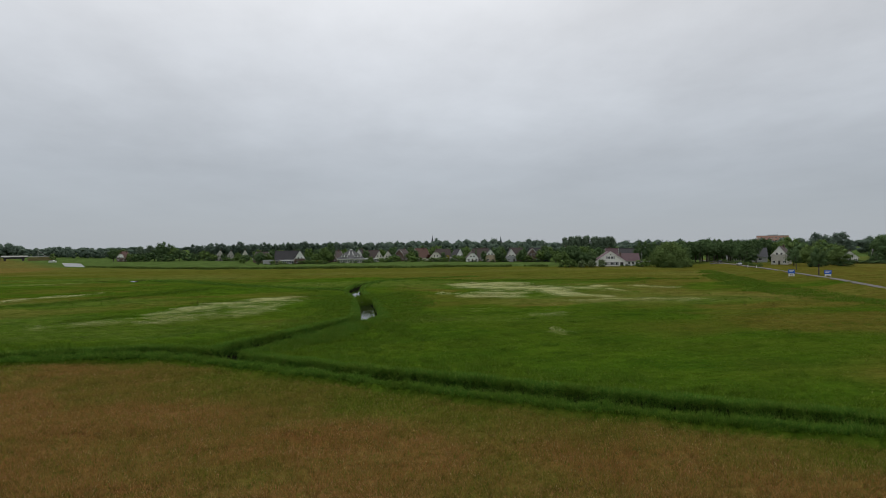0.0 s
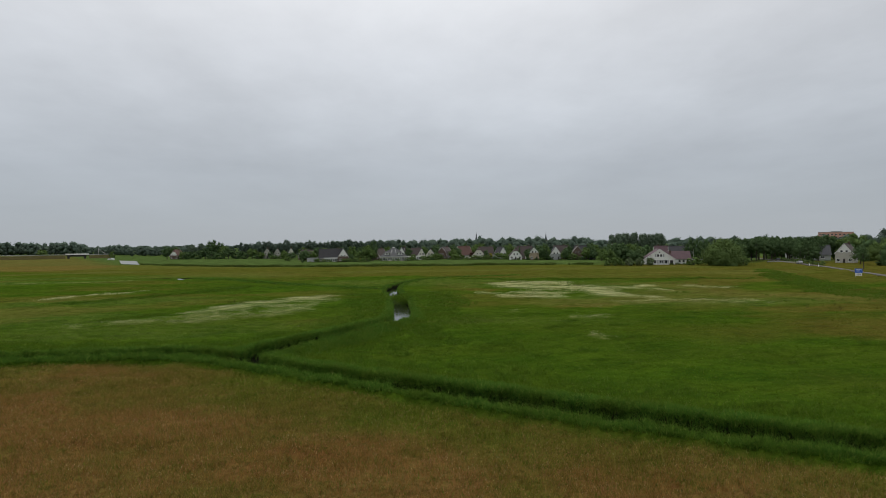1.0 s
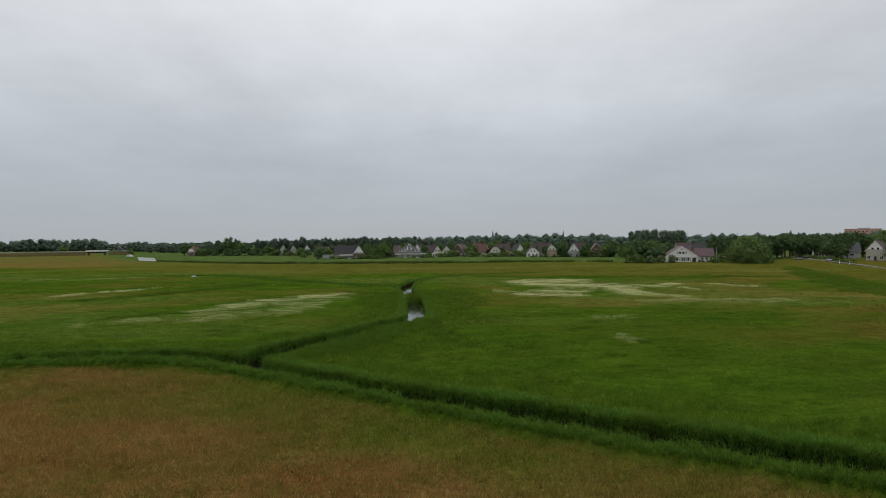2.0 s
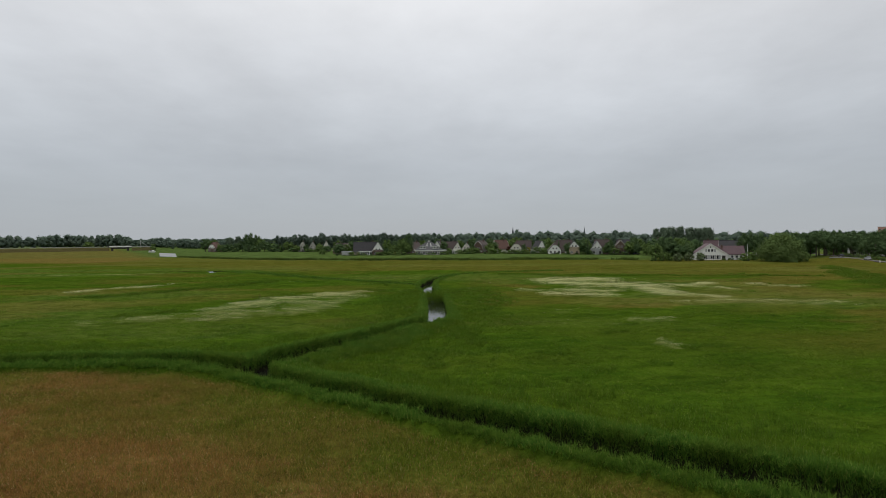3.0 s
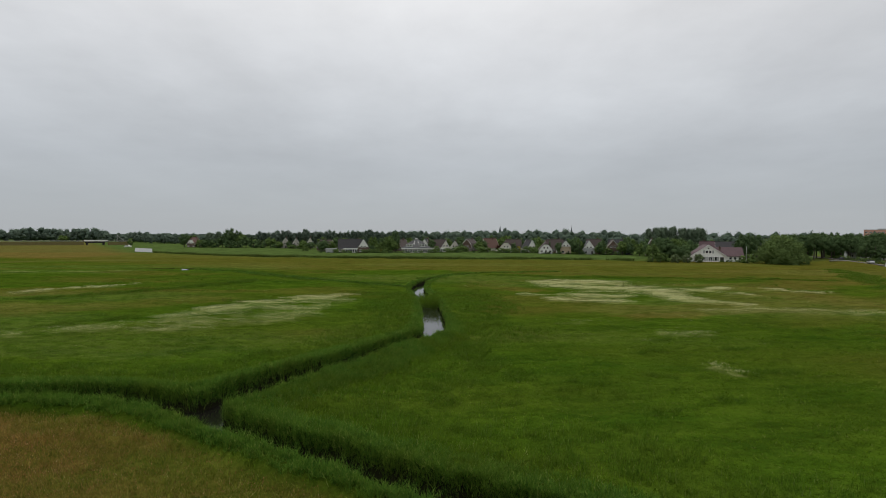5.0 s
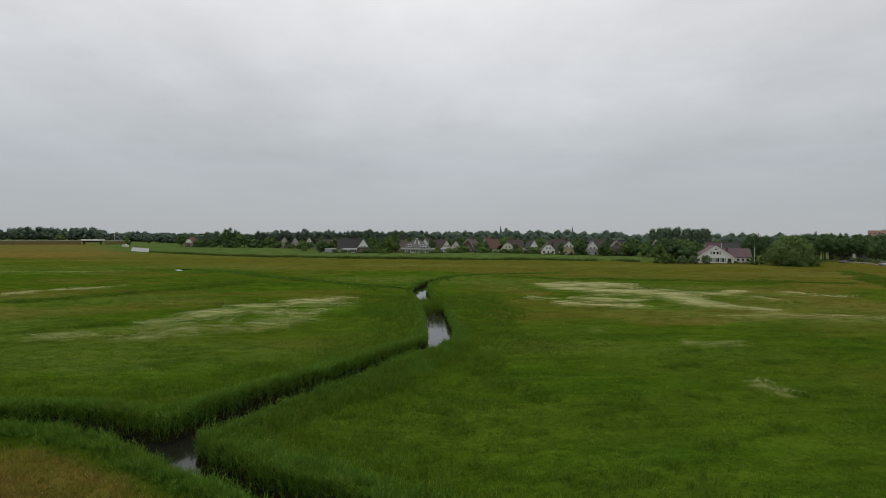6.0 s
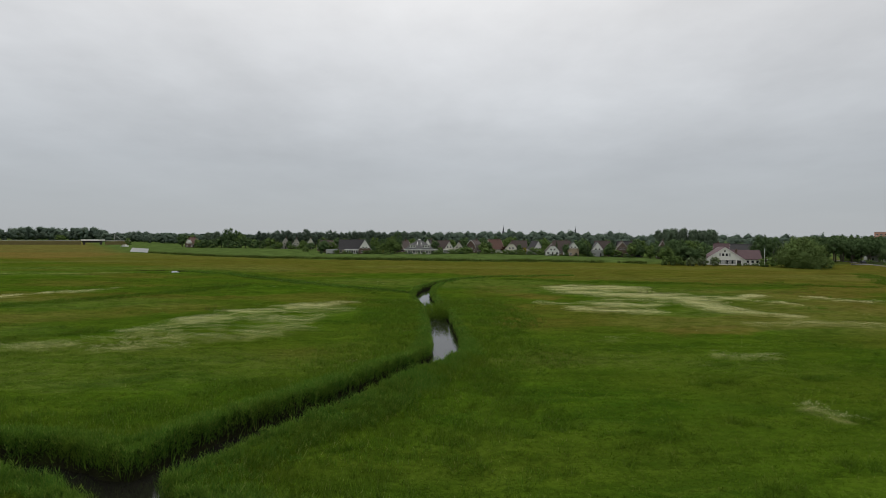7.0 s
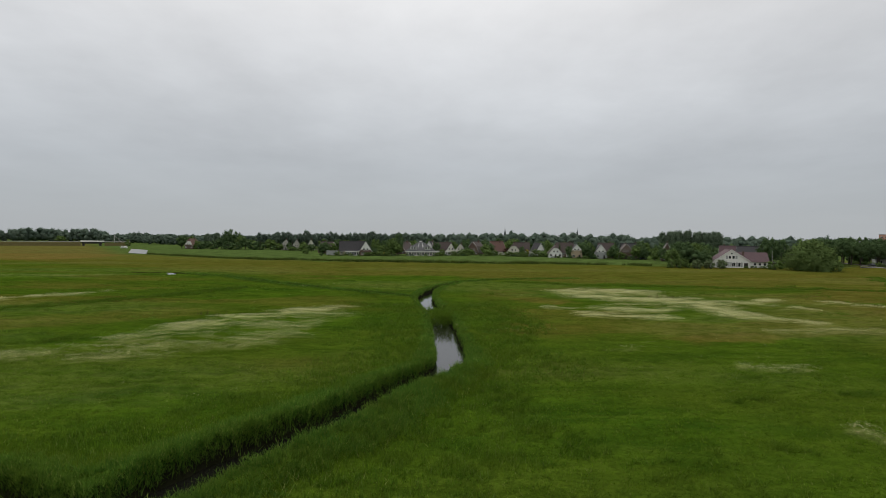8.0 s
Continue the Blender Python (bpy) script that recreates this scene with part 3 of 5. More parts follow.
# reeds along the ditches: a tall, level-topped fringe that thins out into the sward
def reed_keep(x, y):
    d = ditch_distance(x, y)
    n = fbm(x, y, 5, 1, 2)
    s = south(x, y)
    wide = np.where(s > 0.5, 1.45, 2.6 + 3.0 * n) * smooth(y, 108, 84) + 1.9 * smooth(y, 84, 108)
    tuft = np.where(d < 0.45, 1.0, 0.55) + 0.30 * smooth(fbm(x, y, 0.55, 5, 2), 0.38, 0.52)
    return (d > -0.12) * (1 - smooth(d, wide * np.where(s > 0.5, 0.9, 0.45), wide)) * tuft * in_view(x, y) * ((y < 224) | (x > -72))


def reed_height(x, y):
    d = ditch_distance(x, y)
    top = np.where(south(x, y) > 0.5, 1.30, 1.36) - np.where(south(x, y) > 0.5, 0.10, 0.20) * np.clip(d, 0, 5)
    top = top * (0.86 + 0.28 * fbm(x, y, 1.6, 2, 2)) * (0.84 + 0.22 * smooth(fbm(x, y, 0.55, 5, 2), 0.36, 0.56)) * (0.66 + 0.34 * smooth(y, 104, 84) - 0.22 * smooth(y, 122, 136) * smooth(y, 168, 160))
    return top - np.maximum(ground_height(x, y), -0.78)


for (x0, x1, y0, y1, dens, per, w) in ((-52, 44, 26, 108, 58, 14, 0.034), (-12, 14, 108, 182, 30, 8, 0.042), (-60, 60, 182, 240, 9, 6, 0.10), (-112, -12, 150, 240, 10, 6, 0.09)):
    rx, ry = scatter(x0, x1, y0, y1, dens, reed_keep)
    blades("reeds", rx, ry, reed_height(rx, ry), w, 0.42, M_REED, per, 0.12, "tall green reeds along the ditch banks", "reeds", False, 1, 0.5)

# leaves down the water side of the banks
rx, ry = scatter(-52, 44, 26, 108, 40, lambda x, y: (np.abs(ditch_distance(x, y) - 0.12) < 0.34) * in_view(x, y))
blades("reeds", rx, ry, 0.95 * reed_height(rx, ry), 0.040, 0.3, M_REED, 6, 0.12, "green reed leaves down the ditch banks", "reeds", False, 1, 0.6)

# upright strands above the leaves, and sparser ones out into the sward
rx, ry = scatter(-52, 44, 26, 108, 10, reed_keep)
blades("reeds", rx, ry, reed_height(rx, ry) * 1.03, 0.024, 0.22, M_REED, 3, 0.12, "upright reed stalks along the ditch banks", "reeds", False, 1)


def strand_keep(x, y):
    d = ditch_distance(x, y)
    n = fbm(x, y, 7, 2, 3)
    tuft = smooth(fbm(x, y, 1.3, 4, 2), 0.36, 0.62)
    return (1 - south(x, y)) * smooth(d, 0.8, 2.0) * (1 - smooth(d, 2.5 + 9 * n, 5 + 15 * n)) * (0.25 + 0.75 * tuft) * in_view(x, y)


rx, ry = scatter(-52, 34, 34, 150, 11, strand_keep)
blades("reeds", rx, ry, 0.30 + 0.40 * fbm(rx, ry, 2.4, 1, 3), 0.032, 0.36, M_RUSH, 7, 0.18, "sparse young reeds rising from the meadow beside the ditch", "reeds", False, 1)

# the reed clump that closes the pond
rx, ry = scatter(-1.4, 4.0, 126.5, 139.5, 30, lambda x, y: (dist_line(x, y, DITCH_UP) < 0.2).astype(float))
blades("reeds", rx, ry, 1.7 + 0.8 * smooth(ry, 136, 131), 0.06, 0.3, M_RUSH, 6, 0.15, "dark green reed clump standing in the ditch", "reeds", False, 1, 0.66)

for line, half, dens, hh, lab in ((REED_ROAD, 2.4, 5.0, 0.5, "lush dark green reed belt below the road bank"), (CANAL_REEDS, 2.6, 4.0, 1.5, "dark reed belt along the canal")):
    xs, ys = [p[0] for p in line], [p[1] for p in line]
    rx, ry = scatter(min(xs) - 8, max(xs) + 8, min(ys) - 8, max(ys) + 8, dens, lambda x, y: 1 - smooth(dist_line(x, y, line) + (fbm(x, y, 9, 2, 3) - 0.5) * 8, half * -0.4, half * 1.35))
    blades("reeds", rx, ry, hh * (0.7 + 0.5 * fbm(rx, ry, 8, 3, 2)), 0.08 if hh < 1 else 0.18, 0.45, M_RUSH if hh < 1 else M_REED_FAR, 4, 0.35, lab, "reeds", False, 1)

# the near hay field: rusty seeding grass
clear = lambda x, y: smooth(ditch_distance(x, y), 0.8, 2.2) * in_view(x, y)
gx, gy = scatter(-62, 40, 8, 72, 25, lambda x, y: south(x, y) * clear(x, y) * smooth(y, 8, 27))
blades("hay_grass", gx, gy, 0.30 + 0.24 * fbm(gx, gy, 3, 2, 2), 0.030, 0.7, M_GRASS, 4, 0.16, "rusty brown seeding hay grass", "grass", True, 1)
# pale and reddish seed heads over it
gx, gy = scatter(-50, 40, 8, 68, 40, lambda x, y: smooth(y, 8, 27) * south(x, y) * clear(x, y) * cover(x, y)[0])
gz = 0.44 + 0.22 * rng.random(len(gx))
blades("seed_heads", gx, gy, gz, 0.030, 0.4, M_SEED, 2, 0.14, "pale reddish seed heads over the hay", "grass", False, 1, 0.78)
# the sward beyond the ditch
gx, gy = scatter(-75, 100, 34, 118, 11.5, lambda x, y: (1 - south(x, y)) * clear(x, y) * smooth(y, 118, 88))
blades("meadow_grass", gx, gy, 0.10 + 0.22 * fbm(gx * 0.7, gy, 1.8, 1, 3) + 0.5 * (1 - smooth(ditch_distance(gx, gy), 1.5, 7.0)), 0.034, 0.9, M_GRASS, 4, 0.18, "uneven green meadow grass", "grass", True, 1)
# brown dock stalks standing in the drifts of flowers
gx, gy = scatter(-60, 92, 90, 168, 0.9, lambda x, y: np.maximum.reduce([(np.hypot((x - a) / ra, (y - b) / rb) < 1) * k for a, b, ra, rb, k in DOCKS]))
blades("dock_stalks", gx, gy, 0.7 + 0.5 * rng.random(len(gx)), 0.07, 0.12, M_DOCK, 4, 0.14, "brown dock stalks among the meadow flowers", "dock", False, 1)
# lusher tussocks
gx, gy = scatter(-80, 118, 40, 206, 4.5, lambda x, y: (1 - south(x, y)) * clear(x, y) * np.maximum(0.18 * smooth(fbm(x * 0.4, y, 5.5, 3, 3), 0.66, 0.76), patches(x, y, LUSH)))
blades("rush_tussocks", gx, gy, 0.26 + 0.4 * fbm(gx, gy, 1.1, 2, 2), 0.036, 0.8, M_RUSH, 18, 0.34, "darker rush tussocks in the meadow", "rushes", False, 1)


def flowers():
    """Umbels in domed clumps: each clump a handful of tilted heads."""
    x, y = scatter(-115, 90, 70, 210, 19, lambda x, y: flower_share(x, y))
    x4, y4 = scatter(-45, 70, 84, 200, 0.06, lambda x, y: (1 - south(x, y)) * smooth(fbm(x * 0.5, y, 7, 4, 3), 0.58, 0.68))
    x, y = np.concatenate([x, x4]), np.concatenate([y, y4])
    per, n0 = 8, len(x)
    z0 = ground_height(x, y) + 0.20 + 0.16 * rng.random(n0)
    rad = 0.14 + 0.22 * rng.random(n0)
    x, y, z0, rad = (np.repeat(v, per) for v in (x, y, z0, rad))
    n = n0 * per
    th, rr = rng.random(n) * 6.2832, np.sqrt(rng.random(n))
    c = np.stack([x + np.cos(th) * rr * rad * 3.4, y + np.sin(th) * rr * rad * 0.6, z0 + (1 - rr ** 2) * 0.20], 1)
    a = rng.random(n) * 6.2832
    r = 0.014 + 0.024 * rng.random(n) ** 2 + 0.011 * smooth(y, 95, 160)
    tilt = rng.normal(0, 0.45, (n, 3))
    pts = [c + 1.25 * np.stack([np.cos(a + k * 2.0944) * r, np.sin(a + k * 2.0944) * r, tilt[:, k] * r], 1) for k in range(3)]
    co = np.stack(pts, 1).reshape(-1, 3)
    tris = np.arange(3 * n).reshape(-1, 3)
    tagged(new("meadow_flowers", mesh_from("meadow_flowers", co, tris, M_FLOWER)), "white daisies in drifts across the meadow", "flowers", kind="stuff")


flowers()

# ---- trees ----


def round_form():
    bm = bmesh.new()
    bmesh.ops.create_icosphere(bm, subdivisions=1, radius=1.0)
    bm.verts.ensure_lookup_table()
    co, tri = np.array([v.co[:] for v in bm.verts]), np.array([[v.index for v in f.verts] for f in bm.faces])
    bm.free()
    return co, tri


ROUND = round_form()


def leaf_cloud(lobes, count, size, gen, core=0.6):
    """A dense lumpy mass in each lobe (x, y, z, rx, rz), and leaf sprays on and in it: corners, triangles and soft normals."""
    wgt = np.array([l[3] ** 1.4 for l in lobes])
    pick = gen.choice(len(lobes), count, p=wgt / wgt.sum())
    L = np.array(lobes)[pick]
    d = gen.normal(size=(count, 3))
    d /= np.linalg.norm(d, axis=1)[:, None]
    loose = 0.07 if core < 0.6 else 0.0
    r = np.where(gen.random(count) < loose, 0.98 + 0.14 * gen.random(count), 0.58 + (0.42 if loose else 0.32) * gen.random(count))[:, None]
    c = L[:, :3] + d * r * np.stack([L[:, 3], L[:, 3], L[:, 4]], 1)
    nrm = d + gen.normal(0, 0.42, (count, 3))
    u = np.cross(nrm, gen.normal(size=(count, 3)))
    u /= np.linalg.norm(u, axis=1)[:, None]
    v = np.cross(nrm, u)
    v /= np.linalg.norm(v, axis=1)[:, None]
    s = size * (0.45 + 0.8 * gen.random(count))[:, None]
    co = [np.stack([c - u * s, c - v * s * 0.7, c + u * s, c + v * s * 0.7], 1).reshape(-1, 3)]
    o = np.arange(count)[:, None] * 4
    tris = [np.concatenate([o + np.array([[0, 1, 2]]), o + np.array([[0, 2, 3]])], 1).reshape(-1, 3)]
    mid, far = np.array(lobes)[:, :3].mean(0), np.abs(c - np.array(lobes)[:, :3].mean(0)).max()
    soft = d * 0.8 + 0.4 * (c - mid) / far + gen.normal(0, 0.22, (count, 3))
    nrs, base = [np.repeat(soft, 4, axis=0)], 4 * count
    ball, faces = ROUND
    for l in lobes:
        w = ball * np.array([l[3], l[3], l[4]]) * (core + gen.normal(0, 0.10, (len(ball), 1)))
        co.append(w + np.array(l[:3]))
        tris.append(faces + base)
        nrs.append(ball * 0.8 + 0.3 * (co[-1] - mid) / far + gen.normal(0, 0.4, ball.shape))
        base += len(ball)
    nrs = np.concatenate(nrs)
    return np.concatenate(co), np.concatenate(tris), nrs / np.linalg.norm(nrs, axis=1)[:, None]


TREE_MESHES = {}


def tree(kind, x, y, height, width=None, turn=None, z=0.0, label="", group="", name="tree"):
    """One tree of a kind: (crown share, trunk share, spread, lobes, leaf count, leaf size, material). Meshes are made for 10 m of height."""
    kinds = {
        "round": (0.10, 0.36, 12, 1300, 0.36, M_LEAF), "dark": (0.08, 0.36, 12, 1300, 0.36, M_LEAF_DARK), "row": (0.26, 0.26, 10, 1000, 0.35, M_LEAF_DARK),
        "poplar": (0.14, 0.20, 11, 1400, 0.36, M_LEAF_POPLAR_HAZED), "far": (0.10, 0.34, 11, 1300, 0.42, M_LEAF_HAZED), "stand": (0.30, 0.27, 9, 650, 0.50, M_LEAF_HAZED), "willow": (0.01, 0.56, 34, 9000, 0.29, M_LEAF_LIGHT),
        "shrub": (0.0, 0.46, 9, 520, 0.62, M_LEAF), "copper": (0.06, 0.42, 8, 1000, 0.42, M_LEAF_RED), "golden": (0.02, 0.5, 7, 800, 0.5, M_LEAF_YELLOW),
        "pollard": (0.03, 0.44, 12, 2200, 0.30, M_LEAF_CLIPPED), "light": (0.10, 0.38, 12, 1900, 0.30, M_LEAF_LIGHT), "thicket": (0.0, 0.46, 10, 800, 0.52, M_LEAF_DARK), "conifer": (0.03, 0.17, 11, 1300, 0.32, M_LEAF_DARK)}
    bare, spread, nl, count, size, leaf = kinds[kind]
    variant = int(rng.integers(3))
    key = (kind, variant)
    if key not in TREE_MESHES:
        gen = np.random.default_rng(sum(map(ord, kind)) * 7 + variant)
        z0 = 10 * bare
        lobes = []
        for i in range(nl):
            f = (i + 0.5) / nl
            zz = z0 + (10 - z0) * ((0.16 if bare > 0.03 else 0.03) + (0.72 if bare > 0.03 else 0.85) * f)
            belly = {"conifer": 1.05 - 0.85 * f, "poplar": 0.75 + 0.5 * math.sin(3.1 * f), "willow": 1.12 * (1 - 0.72 * f ** 2.4), "stand": 0.72 + 0.45 * math.sin(3.0 * f + 0.1)}.get(kind, 0.55 + 0.6 * math.sin(3.0 * f + 0.25))
            a, off = i * 2.4 + gen.random(), 10 * spread * belly * (0.48 + 0.22 * gen.random())
            if kind in ("conifer", "poplar"):
                off *= 0.45
            r = 10 * spread * belly * (0.40 + 0.34 * gen.random())
            lobes.append((math.cos(a) * off, math.sin(a) * off, min(zz, 10 - r * 0.75), r, r * (0.85 if kind != "poplar" else 1.3)))
        co, tris, soft = leaf_cloud(lobes, count, size * 0.78, gen, 0.42 if kind == "willow" else 0.56)
        crown = mesh_from("crown", co, tris, leaf)
        crown.normals_split_custom_set_from_vertices(soft.tolist())
        bm = bmesh.new()
        bend = gen.normal(0, 0.18, 2)
        top = z0 + (10 - z0) * 0.6
        tube(bm, [(0, 0, -0.3), (bend[0] * 0.3, bend[1] * 0.3, top * 0.35), (bend[0], bend[1], top * 0.7), (bend[0] * 1.5, bend[1] * 1.5, top)], [0.30, 0.22, 0.15, 0.05])
        for l in lobes[: 6]:
            s = max(z0 * 0.9, l[2] * 0.55)
            tube(bm, [(bend[0] * 0.5, bend[1] * 0.5, s), (l[0] * 0.5, l[1] * 0.5, s + (l[2] - s) * 0.65), (l[0] * 0.9, l[1] * 0.9, l[2])], [0.11, 0.07, 0.02], 5)
        me = bpy.data.meshes.new("trunk")
        bm.to_mesh(me)
        bm.free()
        me.materials.append(M_BARK)
        TREE_MESHES[key] = (crown, me)
    crown, trunk = TREE_MESHES[key]
    root = new(name)
    sz = height / 10
    sx = sz if width is None else width / (20 * spread * 1.32)
    root.matrix_world = pose(x, y, z, 0, 0, rng.random() * 360 if turn is None else turn) @ Matrix.Diagonal((sx, sx, sz, 1))
    for nm, me in (("trunk", trunk), ("crown", crown)):
        new(nm, me).parent = root
    words = {"round": "broad leafy green tree by the houses", "dark": "dense dark green leafy tree among houses", "row": "dark green avenue tree with a bare trunk", "poplar": "slender poplar in a far row, greyed for haze",
             "far": "far tree beyond the village, greyed for haze", "stand": "far round-crowned tree with a bare trunk", "willow": "large pale green willow with a rounded crown", "shrub": "low rounded green garden shrub", "copper": "dark copper-leaved garden tree",
             "thicket": "dense dark green thicket by the canal", "golden": "bright yellow-leaved shrub in a garden", "pollard": "small clipped round green tree", "light": "light green leafy tree near the road", "conifer": "dark narrow conifer among the gardens"}
    return tagged(root, label or words[kind], "shrub" if kind in ("shrub", "golden") else "tree", group)


# ---- houses ----


def window(parent, x, y, z, w, h, face="front", shutters=False):
    """A window on a wall: frame with sill, and a pane set back in it. (x, y) is the middle on the wall, z the sill."""
    rz = {"front": 0, "right": 90, "left": -90, "back": 180}[face]
    m = pose(x, y, z, 0, 0, rz)
    bm = bmesh.new()
    t = 0.10
    for b in ((-w / 2, w / 2, -0.06, 0.02, 0, t), (-w / 2, w / 2, -0.06, 0.02, h - t, h), (-w / 2, -w / 2 + t, -0.06, 0.02, t, h - t), (w / 2 - t, w / 2, -0.06, 0.02, t, h - t),
              (-w / 2 - 0.08, w / 2 + 0.08, -0.14, 0.02, -0.08, -0.002)):
        box(bm, *b)
    if w > 1.3:
        box(bm, -0.05, 0.05, -0.055, 0.02, t, h - t)
    fr = part("window", bm, M_WHITE, parent, "white painted window")
    fr.matrix_local = m
    bm = bmesh.new()
    box(bm, -w / 2 + t * 0.8, w / 2 - t * 0.8, -0.025, 0.015, t * 0.8, h - t * 0.8)
    part("pane", bm, M_GLASS, fr)
    if shutters:
        for s in (-1, 1):
            bm = bmesh.new()
            box(bm, s * (w / 2 + 0.42) - 0.34, s * (w / 2 + 0.42) + 0.34, -0.05, 0.01, 0, h)
            for k in range(5):
                box(bm, s * (w / 2 + 0.42) - 0.28, s * (w / 2 + 0.42) + 0.28, -0.07, -0.052, h * (0.1 + 0.18 * k), h * (0.2 + 0.18 * k))
            part("shutter", bm, M_GREY, fr, "grey louvred shutter")


def door(parent, x, y, z, w, h, face="front", mat=None):
    rz = {"front": 0, "right": 90, "left": -90, "back": 180}[face]
    bm = bmesh.new()
    box(bm, -w / 2, w / 2, -0.06, 0.02, 0, h)
    box(bm, -w / 2 + 0.15, w / 2 - 0.15, -0.075, -0.062, 0.15, h * 0.45)
    box(bm, -w / 2 + 0.15, w / 2 - 0.15, -0.075, -0.062, h * 0.55, h - 0.15)
    d = part("door", bm, mat or M_DARK, parent)
    d.matrix_local = pose(x, y, z, 0, 0, rz)
    bm = bmesh.new()
    box(bm, w / 2 - 0.16, w / 2 - 0.06, -0.12, -0.062, h * 0.48, h * 0.5)
    part("door_handle", bm, M_STEEL, d)


def chimney(parent, x, y, z0, z1, mat):
    bm = bmesh.new()
    box(bm, x - 0.4, x + 0.4, y - 0.4, y + 0.4, z0, z1)
    box(bm, x - 0.48, x + 0.48, y - 0.48, y + 0.48, z1 + 0.002, z1 + 0.15)
    box(bm, x - 0.15, x + 0.15, y - 0.15, y + 0.15, z1 + 0.152, z1 + 0.5)
    part("chimney", bm, mat, parent)


def body_and_roof(root, w, d, eaves, ridge, wall, roof, trim, hip=0.0, knee=None, along="y", upper=None):
    """Walls with gables, a roof of thick slabs with overhang, verge boards. The ridge runs along y, or x. hip: depth of the clipped gable. knee: a mansard's (share of half width, height)."""
    ov, t = 0.45, 0.24
    turn = pose(0, 0, 0, 0, 0, 90 if along == "x" else 0)
    W, D = (d, w) if along == "x" else (w, d)
    hw = W / 2
    prof = [(hw, eaves)] + ([(hw * knee[0], knee[1])] if knee else []) + [(0.0, ridge)]
    zc = ridge - (ridge - eaves) * hip / hw * 0.9 if hip else ridge

    def at(z):
        for (xa, za), (xb, zb) in zip(prof, prof[1:]):
            if za <= z <= zb:
                return xa + (xb - xa) * (z - za) / (zb - za)
        return 0.0

    half = [p for p in prof if p[1] < zc] + [(at(zc), zc)]
    pts = [(hw, 0.0)] + half
    poly = [(-x, z) for x, z in pts] + [(x, z) for x, z in pts[::-1] if x > 1e-6 or True]
    clean = []
    for p in poly:
        if not clean or (abs(p[0] - clean[-1][0]) + abs(p[1] - clean[-1][1])) > 1e-5:
            clean.append(p)
    bm = bmesh.new()
    extrude_y(bm, clean[::-1], -D / 2, D / 2)
    bmesh.ops.recalc_face_normals(bm, faces=bm.faces)
    part("wall", bm, wall, root).matrix_local = turn
    if upper:
        zk = eaves + (ridge - eaves) * 0.12
        tri = [(-at(zk), zk), (at(zk), zk), (at(zc - 0.05), zc - 0.05)] + ([(-at(zc - 0.05), zc - 0.05)] if at(zc - 0.05) > 0.05 else [])
        bm = bmesh.new()
        extrude_y(bm, tri[::-1], -D / 2 - 0.06, -D / 2 + 0.02)
        bmesh.ops.recalc_face_normals(bm, faces=bm.faces)
        part("gable_boarding", bm, upper, root, "painted timber gable boarding").matrix_local = turn
    slope = (prof[0][1] - prof[1][1]) / (prof[0][0] - prof[1][0])
    low = (hw + ov, eaves + slope * ov)
    line = [low] + prof[1:]
    bm = bmesh.new()
    y0, y1 = -D / 2 - ov, D / 2 + ov
    up = t + 0.02
    for s in (-1, 1):
        for i, ((xa, za), (xb, zb)) in enumerate(zip(line, line[1:])):
            last = i == len(line) - 2
            if last and hip:
                xh = at(zc)
                q = [(s * xa, y0, za + up), (s * xa, y1, za + up), (s * xh, y1, zc + up), (0, y1 - hip, ridge + up), (0, y0 + hip, ridge + up), (s * xh, y0, zc + up)]
            else:
                q = [(s * xa, y0, za + up), (s * xa, y1, za + up), (s * xb, y1, zb + up), (s * xb, y0, zb + up)]
            slab(bm, q if s < 0 else q[::-1], t)
    if hip:
        xh = at(zc)
        slab(bm, [(-xh, y0, zc + up), (xh, y0, zc + up), (0, y0 + hip, ridge + up)], t)
        slab(bm, [(xh, y1, zc + up), (-xh, y1, zc + up), (0, y1 - hip, ridge + up)], t)
    bmesh.ops.recalc_face_normals(bm, faces=bm.faces)
    rf = part("roof", bm, roof, root)
    rf.matrix_local = turn
    bm = bmesh.new()
    tube(bm, [(0, y0 + hip, ridge + up + 0.02), (0, y1 - hip, ridge + up + 0.02)], [0.16, 0.16], 6)
    part("ridge_cap", bm, roof, rf)
    if trim:
        for e in (y0 - 0.03, y1 + 0.03):
            bm = bmesh.new()
            for s in (-1, 1):
                for (xa, za), (xb, zb) in zip(line, line[1:]):
                    if hip and zb > zc:
                        xb, zb = at(zc), zc
                    q = [(s * xa, za + up - 0.3), (s * xb, zb + up - 0.3), (s * xb, zb + up + 0.03), (s * xa, za + up + 0.03)]
                    extrude_y(bm, q, e - 0.03, e + 0.03)
            bmesh.ops.recalc_face_normals(bm, faces=bm.faces)
            part("verge_board", bm, trim, rf, "white verge board")
    for s in (-1, 1):
        bm = bmesh.new()
        box(bm, s * (low[0] + 0.07) - 0.07, s * (low[0] + 0.07) + 0.07, y0, y1, low[1] + up - 0.26, low[1] + up - 0.12)
        part("gutter", bm, M_STEEL, rf)


def dormer(parent, x, y, z, w, h, depth, mat):
    bm = bmesh.new()
    box(bm, x - w / 2, x + w / 2, y, y + depth, z, z + h)
    d = part("dormer", bm, mat, parent)
    bm = bmesh.new()
    box(bm, x - w / 2 - 0.15, x + w / 2 + 0.15, y - 0.2, y + depth, z + h + 0.002, z + h + 0.14)
    part("dormer_roof", bm, M_TILE_DARK, d)
    for k in range(max(1, int(w / 1.1))):
        n = max(1, int(w / 1.1))
        window(d, x - w / 2 + w * (k + 0.5) / n, y - 0.02, z + 0.15, w / n * 0.8, h - 0.3)


